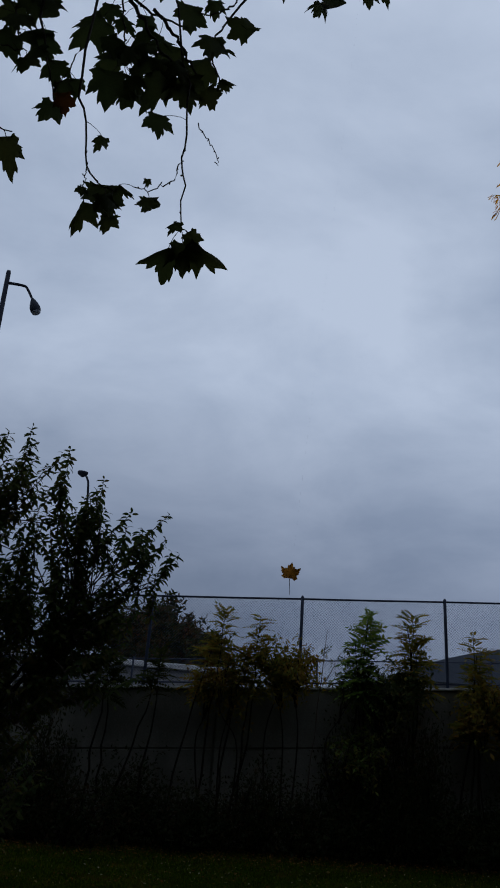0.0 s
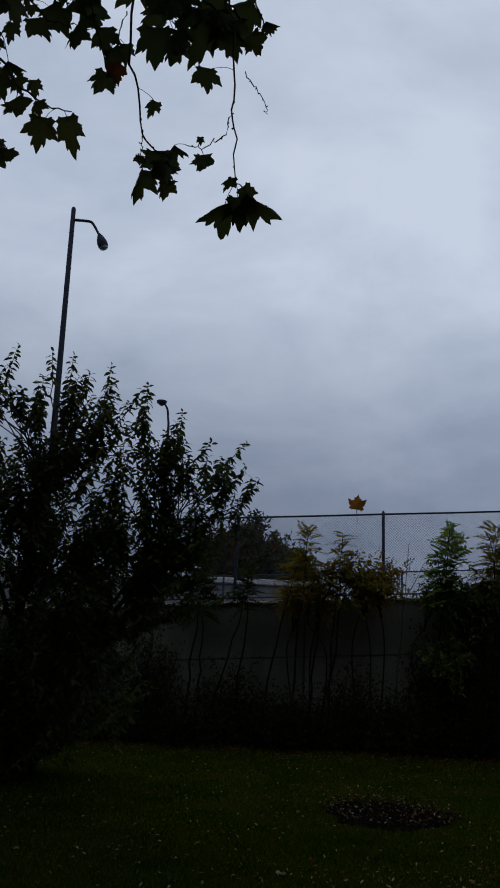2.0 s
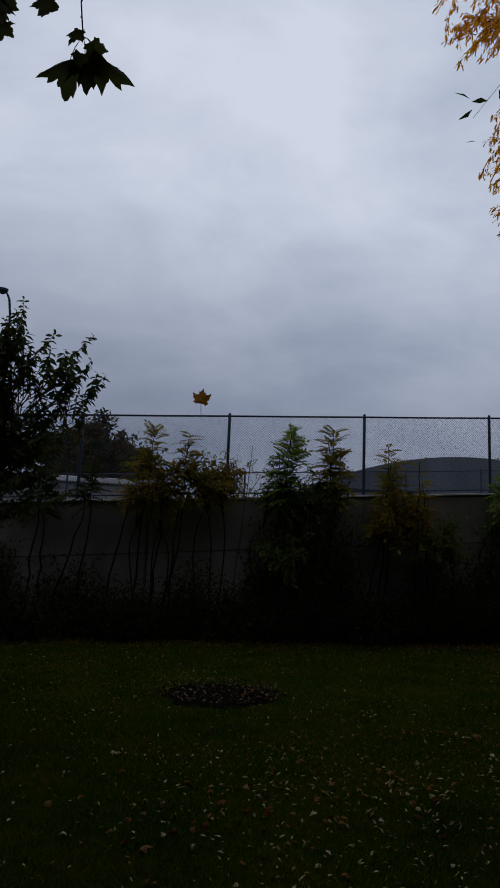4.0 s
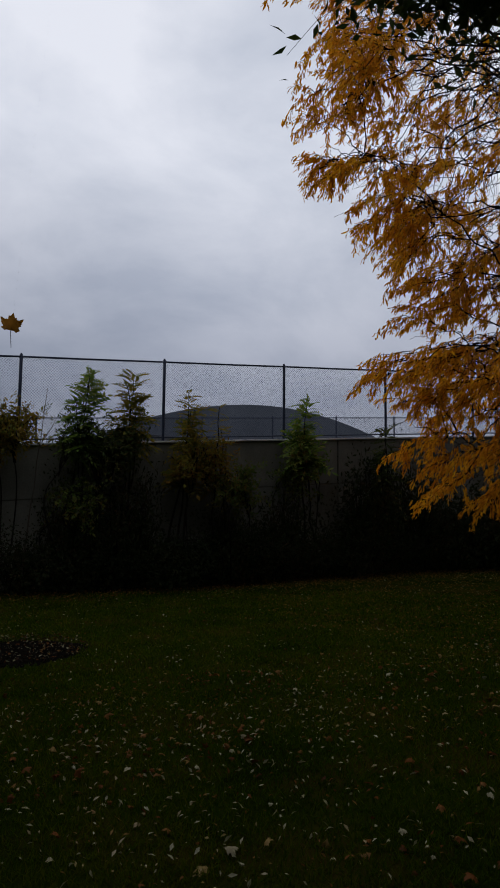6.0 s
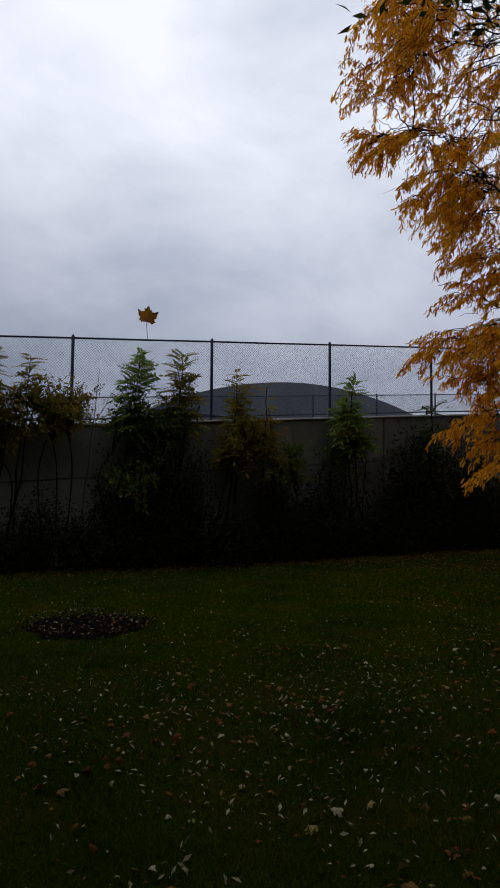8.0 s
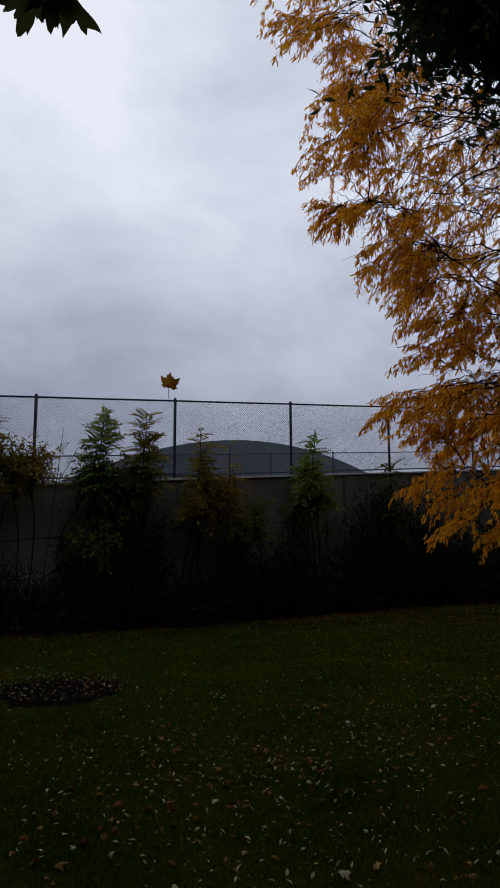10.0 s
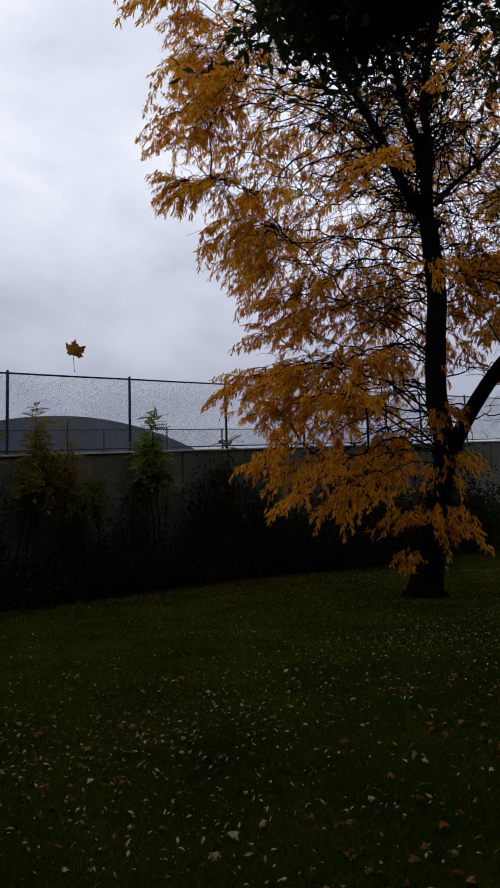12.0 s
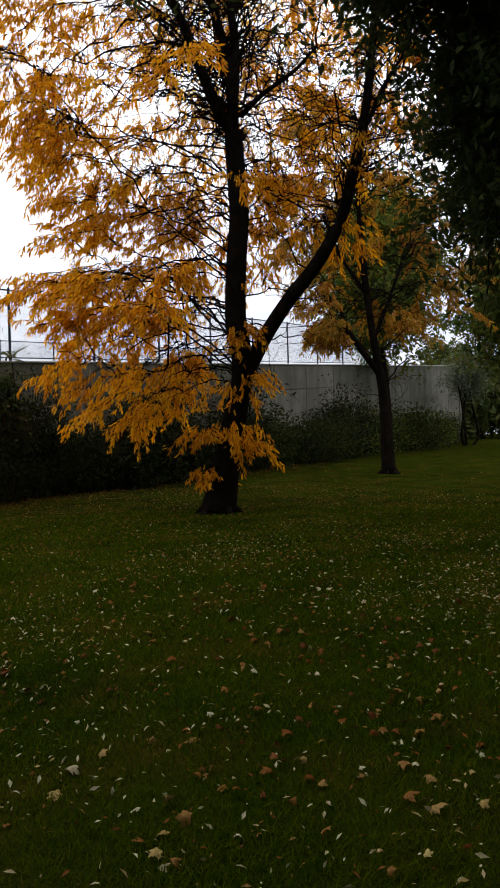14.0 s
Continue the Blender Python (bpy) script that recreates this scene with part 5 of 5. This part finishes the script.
def sycamore():
    """Tree behind and above the camera, added unseen; its crown shades the near lawn."""
    rng = np.random.default_rng(8)
    tree = thing("sycamore_tree", "broad sycamore with mottled trunk and dark leafy crown overhead, added unseen for shade", "tree")
    t = Tubes(14)
    t.add(smooth_line([(-1.6, -3.2, -0.1), (-1.55, -3.2, 2.0), (-1.4, -3.1, 4.5), (-1.2, -2.8, 8.0)], 20), [0.42, 0.32, 0.28, 0.18])
    part("trunk", t.mesh("trunk"), BARK, tree)
    spots = []
    tw = Tubes(4)
    for i in range(46):
        an = rng.uniform(-0.6, math.pi + 0.6) if i % 3 else rng.uniform(0, 2 * math.pi)
        R = rng.uniform(3.0, 9.0)
        s = np.array([-1.4, -3.1, rng.uniform(3.8, 7.8)])
        e = np.array([-1.2 + R * math.cos(an), -2.8 + R * math.sin(an), rng.uniform(6.5, 9.5) + 0.35 * R])
        l = grow(rng, s, e, 0.1, 0.2, 12)
        li = Tubes(7)
        li.add(l, [0.09, 0.02])
        part("limb", li.mesh("limb"), BARK, tree)
        for q in l[4:]:
            for k in range(3):
                e2 = q + rng.normal(size=3) * [0.8, 0.8, 0.4]
                # the shading crown stays high over the open lawn to the north, out of view
                low = 1.6 + (1.5 if e2[0] < 2.5 + 0.4 * e2[1] else 1.05) * max(2.2, math.hypot(e2[0], e2[1]) if e2[1] > -1 else 2.2)
                if e2[2] < low:
                    e2[2] = low + rng.random() * 0.5
                l2 = grow(rng, q, e2, 0.05, 0.2, 5)
                tw.add(l2, [0.012, 0.004])
                spots.extend(l2[1:])
    for a, b in (((0.08, 2.56, 4.96), (0.0, 0.6, 5.6)), ((-0.69, 2.11, 4.32), (-0.9, 0.5, 5.6)), ((0.95, 2.82, 6.46), (0.8, 0.6, 5.8)), ((0.47, 2.68, 5.16), (0.2, 0.6, 5.6)), ((-0.16, 2.52, 4.88), (0.0, 0.6, 5.6)), ((-0.45, 2.33, 4.59), (-0.9, 0.5, 5.6)), ((-0.18, 2.31, 4.51), (0.0, 0.6, 5.6)), ((-0.75, 2.07, 3.57), (-0.9, 0.5, 5.6))):
        tw.add(grow(rng, b, a, -0.05, 0.05, 8), [0.014, 0.006])
    for b in ((0.0, 0.6, 5.6), (-0.9, 0.5, 5.6), (0.8, 0.6, 5.8), (0.2, 0.6, 5.6)):
        tw.add(grow(rng, (-1.3, -3.0, 5.2), b, 0.06, 0.1, 9), [0.05, 0.014])
    part("twig", tw.mesh("twig"), TWIG, tree)
    # no leaf hangs into the open view over the lawn
    q = np.array(spots)
    spots = q[(q[:, 1] < -0.6) | (q[:, 2] > 1.5 + 1.0 * np.hypot(q[:, 0], q[:, 1]))]
    V, F = crown_leaves(rng, spots, *leaf_lobed(0.25, False), 3, 0.2, (0.2, 0.3), (0, 0, -0.5), 0.8)
    part("crown", mesh_from("crown", V, F), LEAF_SYCAMORE, tree)


sycamore()


def dangling_leaf():
    """A leaf hung by its middle lobe from a thread, so that its stalk points down."""
    rng = np.random.default_rng(2)
    p = np.array((0.85, 2.8, 2.13))
    d = thing("dangling_leaf", "brown-orange autumn leaf dangling on a spider's thread", "leaf")
    T, F = leaf_lobed(0.55, True, 7, 0.12)
    along = np.array([0.12, 0.1, 0.98])
    along /= np.linalg.norm(along)
    nrm = np.cross(along, np.array([0.97, -0.2, -0.15]))
    nrm /= np.linalg.norm(nrm)
    rot = np.stack([along, np.cross(nrm, along), nrm], -1)[None]
    V, Fa = scatter(T, F, p[None], rot, [0.076])
    part("leaf", mesh_from("leaf", V, Fa), LEAF_DANGLING, d)
    s = Tubes(4)
    s.add(grow(rng, p + along * 0.014, p + [0.004, 0, -0.055], 0, 0.1, 5), [0.0013, 0.0009])
    part("stalk", s.mesh("stalk"), TWIG, d)
    t = Tubes(3)
    t.add([p + along * 0.07, (p + [0, 0, 0.05] + np.array((0.8, 0.6, 5.8))) / 2, (0.8, 0.6, 5.8)], [0.00004, 0.00004])
    part("thread", t.mesh("thread"), THREAD, d)


dangling_leaf()


# ---- lawn details ----
def mulch_bed():
    rng = np.random.default_rng(12)
    cx, cy = 1.98, 8.5
    n, m = 40, 8
    V = [(cx, cy, float(ground_z(cx, cy)) + 0.05)]
    for j in range(1, m + 1):
        for i in range(n):
            a = 2 * math.pi * i / n
            r = j / m * (1 + 0.07 * math.sin(3 * a + 1) + 0.05 * math.sin(7 * a) + 0.03 * rng.normal())
            x, y = cx + 0.70 * r * math.cos(a), cy + 0.74 * r * math.sin(a)
            V.append((x, y, float(ground_z(x, y)) + 0.05 * (1 - (j / m) ** 2) - (0.02 if j == m else 0) + 0.012 * rng.random() + 0.006))
    bm = bmesh.new()
    v = [bm.verts.new(q) for q in V]
    for i in range(n):
        bm.faces.new((v[0], v[1 + i], v[1 + (i + 1) % n]))
        for j in range(m - 1):
            a = 1 + j * n
            bm.faces.new((v[a + i], v[a + n + i], v[a + n + (i + 1) % n], v[a + (i + 1) % n]))
    bed = part("mulch_bed", bm, MULCH)
    tagged(bed, "oval patch of bare dark soil and leaf mulch in the lawn", "planting bed")


mulch_bed()


def litter():
    """Fallen leaves all over the lawn, too many to count, lying in loose drifts."""
    rng = np.random.default_rng(14)
    lobed = [leaf_lobed(0.45, True, k, 0.15 + 0.12 * k) for k in range(4)]
    slim = [leaf_plain()]

    def drift(n, x0, x1, y0, y1, share=0.65):
        """Spots of which a share lies in drifts."""
        x, y = rng.uniform(x0, x1, n), rng.uniform(y0, y1, n)
        k = max(4, int(0.35 * (x1 - x0) * (y1 - y0)))
        cx, cy = rng.uniform(x0, x1, k), rng.uniform(y0, y1, k)
        w = rng.integers(0, k, n)
        near = rng.random(n) < share
        x = np.where(near, cx[w] + rng.normal(size=n) * 0.55, x)
        y = np.where(near, cy[w] + rng.normal(size=n) * 0.40, y)
        ok = (y > 1.2) & (y < 14.3) & (((x - 1.98) / 0.7) ** 2 + ((y - 8.5) / 0.74) ** 2 > 1) & (np.hypot(x, y) > 1.7)
        return x[ok], y[ok]

    def lay(x, y, lo, hi, name, mat, label, shapes=lobed, lift=0.0, tilt=0.35):
        n = len(x)
        size = lo + (hi - lo) * rng.random(n) ** 1.6
        pos = np.stack([x, y, ground_z(x, y) + 0.016 + lift + rng.random(n) * 0.03], -1)
        a = rng.uniform(0, 2 * np.pi, n)
        d = np.stack([np.cos(a), np.sin(a), rng.normal(size=n) * tilt], -1)
        d /= np.linalg.norm(d, axis=1, keepdims=True)
        u = np.array([[0, 0, 1.0]]) + rng.normal(size=(n, 3)) * tilt
        side = np.cross(u, d)
        side /= np.linalg.norm(side, axis=1, keepdims=True)
        rot = np.stack([d, side, np.cross(d, side)], -1)
        Vs, Fs, base = [], [], 0
        for k, (T, F) in enumerate(shapes):
            pick = np.arange(n) % len(shapes) == k
            V, Fa = scatter(T, F, pos[pick], rot[pick], size[pick])
            Vs.append(V)
            Fs.append(Fa + base)
            base += len(V)
        tagged(part(name, mesh_from(name, np.concatenate(Vs), np.concatenate(Fs)), mat), label, "leaves", kind="stuff")

    lay(*drift(700, -5, 26, 2, 14), 0.018, 0.05, "fallen_leaves", LEAF_FALLEN, "brown and yellow fallen leaves scattered over the lawn")
    lay(*drift(560, 0.3, 9.5, 0.8, 6.5), 0.018, 0.05, "fallen_leaves", LEAF_FALLEN, "curled brown and orange leaves on the near lawn")
    lay(*drift(260, 0.5, 6.2, 0.6, 4.8), 0.035, 0.075, "fallen_leaves", LEAF_FALLEN, "large curled brown leaves lying in the near grass", tilt=0.45)
    lay(*drift(200, 0.5, 7.5, 0.6, 5.5, 0.4), 0.02, 0.05, "fallen_leaves", LEAF_PALE, "pale undersides of leaves on the near lawn")
    n = 15000
    lay(rng.uniform(-5, 26, n), 12.5 + 1.9 * rng.random(n) ** 0.6, 0.02, 0.055, "fallen_leaflets", LEAF_RUST, "brown leaf litter along the edge of the mown grass", slim)
    lay(*drift(10500, -4, 20, 1.4, 14.2, 0.6), 0.014, 0.04, "fallen_leaflets", LEAF_FALLEN, "small narrow yellow leaflets strewn over the lawn", slim)
    lay(*drift(3600, -4, 16, 1.6, 13, 0.5), 0.018, 0.05, "fallen_leaflets", LEAF_PALE, "small pale fallen leaflets scattered over the lawn", slim)
    n = 7000
    a, r = rng.uniform(0, 2 * np.pi, n), 5.6 * np.sqrt(rng.random(n))
    lay(11.2 + r * np.cos(a), np.minimum(8.3 + r * np.sin(a), 14.0), 0.025, 0.055, "fallen_leaflets", LEAF_RUST, "golden leaflets strewn under the large autumn tree", slim)
    lay(*drift(1800, 1.0, 10.5, 0.6, 6.5, 0.6), 0.02, 0.05, "fallen_leaflets", LEAF_FALLEN, "narrow orange and brown leaflets on the near lawn", slim, tilt=0.6)
    lay(*drift(3600, 1.0, 10.5, 0.6, 6.5, 0.6), 0.016, 0.05, "fallen_leaflets", LEAF_PALE, "pale curled leaflets thick on the near lawn", slim, tilt=0.6)
    n = 1500
    a, r = rng.uniform(0, 2 * np.pi, n), rng.random(n) ** 0.5 * 1.1
    lay(1.98 + 0.7 * r * np.cos(a), 8.5 + 0.74 * r * np.sin(a), 0.015, 0.05, "mulch_chips", MULCH_CHIP, "dark bark chips and crumbs of the mulch patch", slim, 0.03, 0.7)
    n = 150
    a, r = rng.uniform(0, 2 * np.pi, n), rng.random(n) ** 0.5 * 1.1
    lay(1.98 + 0.7 * r * np.cos(a), 8.5 + 0.74 * r * np.sin(a), 0.014, 0.04, "fallen_leaves", LEAF_FALLEN, "leaf litter lying on the dark mulch patch", lobed, 0.045)
    n = 240
    a, r = rng.uniform(0, 2 * np.pi, n), rng.random(n) ** 0.5 * 1.05
    lay(1.98 + 0.7 * r * np.cos(a), 8.5 + 0.74 * r * np.sin(a), 0.018, 0.05, "fallen_leaflets", LEAF_PALE, "pale bits lying on the dark mulch patch", slim, 0.045)


litter()


def big_leaves():
    """Single large leaves that stand out on the grass near the camera."""
    rng = np.random.default_rng(15)
    shapes = [leaf_lobed(0.7, True, k, 0.3) for k in range(4)]
    spots = [(1.92, 3.27), (3.71, 5.60), (2.63, 5.27), (3.09, 3.19), (2.30, 2.46)]
    spots += [(rng.uniform(0.6, 6.5), rng.uniform(1.8, 6.5)) for _ in range(30)]
    for i, (x, y) in enumerate(spots):
        s = rng.uniform(0.045, 0.075)
        a = rng.uniform(0, 2 * math.pi)
        d = np.array([math.cos(a), math.sin(a), rng.normal() * 0.2])
        d /= np.linalg.norm(d)
        u = np.array([0, 0, 1.0]) + rng.normal(size=3) * 0.25
        side = np.cross(u, d)
        side /= np.linalg.norm(side)
        V, Fa = scatter(*shapes[i % 4], np.array([[0, 0, 0.0]]), np.stack([d, side, np.cross(d, side)], -1)[None], [s])
        pale = i in (0, 1) or rng.random() < 0.3
        ob = part("fallen_leaf", mesh_from("fallen_leaf", V, Fa), LEAF_PALE if pale else LEAF_FALLEN)
        ob.location = (x, y, float(ground_z(x, y)) + 0.045)
        tagged(ob, "pale yellow lobed leaf lying on the grass" if pale else "brown lobed leaf lying on the grass", "leaf", "single leaves on the lawn")


big_leaves()


def grass():
    """Short blades over the near lawn, coarser with distance."""
    rng = np.random.default_rng(16)
    n = 300000
    r = 1.6 + 12.5 * rng.random(n) ** 1.7
    a = np.radians(rng.uniform(-28, 88, n))
    x, y = 0.1 + r * np.sin(a), 0.4 + r * np.cos(a)
    ok = (y < 14.2) & (((x - 1.98) / 0.7) ** 2 + ((y - 8.5) / 0.74) ** 2 > 0.9)
    x, y, r = x[ok], y[ok], r[ok]
    n = len(x)
    z = ground_z(x, y) - 0.01
    h = rng.uniform(0.025, 0.06, n)
    w = 0.0018 + 0.0007 * r
    b = rng.uniform(0, 2 * np.pi, n)
    lean = rng.normal(size=(n, 2)) * 0.03
    base = np.stack([x, y, z], -1)
    side = np.stack([np.cos(b) * w, np.sin(b) * w, np.zeros(n)], -1)
    tip = base + np.stack([lean[:, 0], lean[:, 1], h], -1)
    V = np.stack([base - side, base + side, tip], 1).reshape(-1, 3)
    F = np.arange(3 * n).reshape(-1, 3)
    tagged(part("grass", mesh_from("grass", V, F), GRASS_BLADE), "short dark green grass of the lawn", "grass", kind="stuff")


grass()
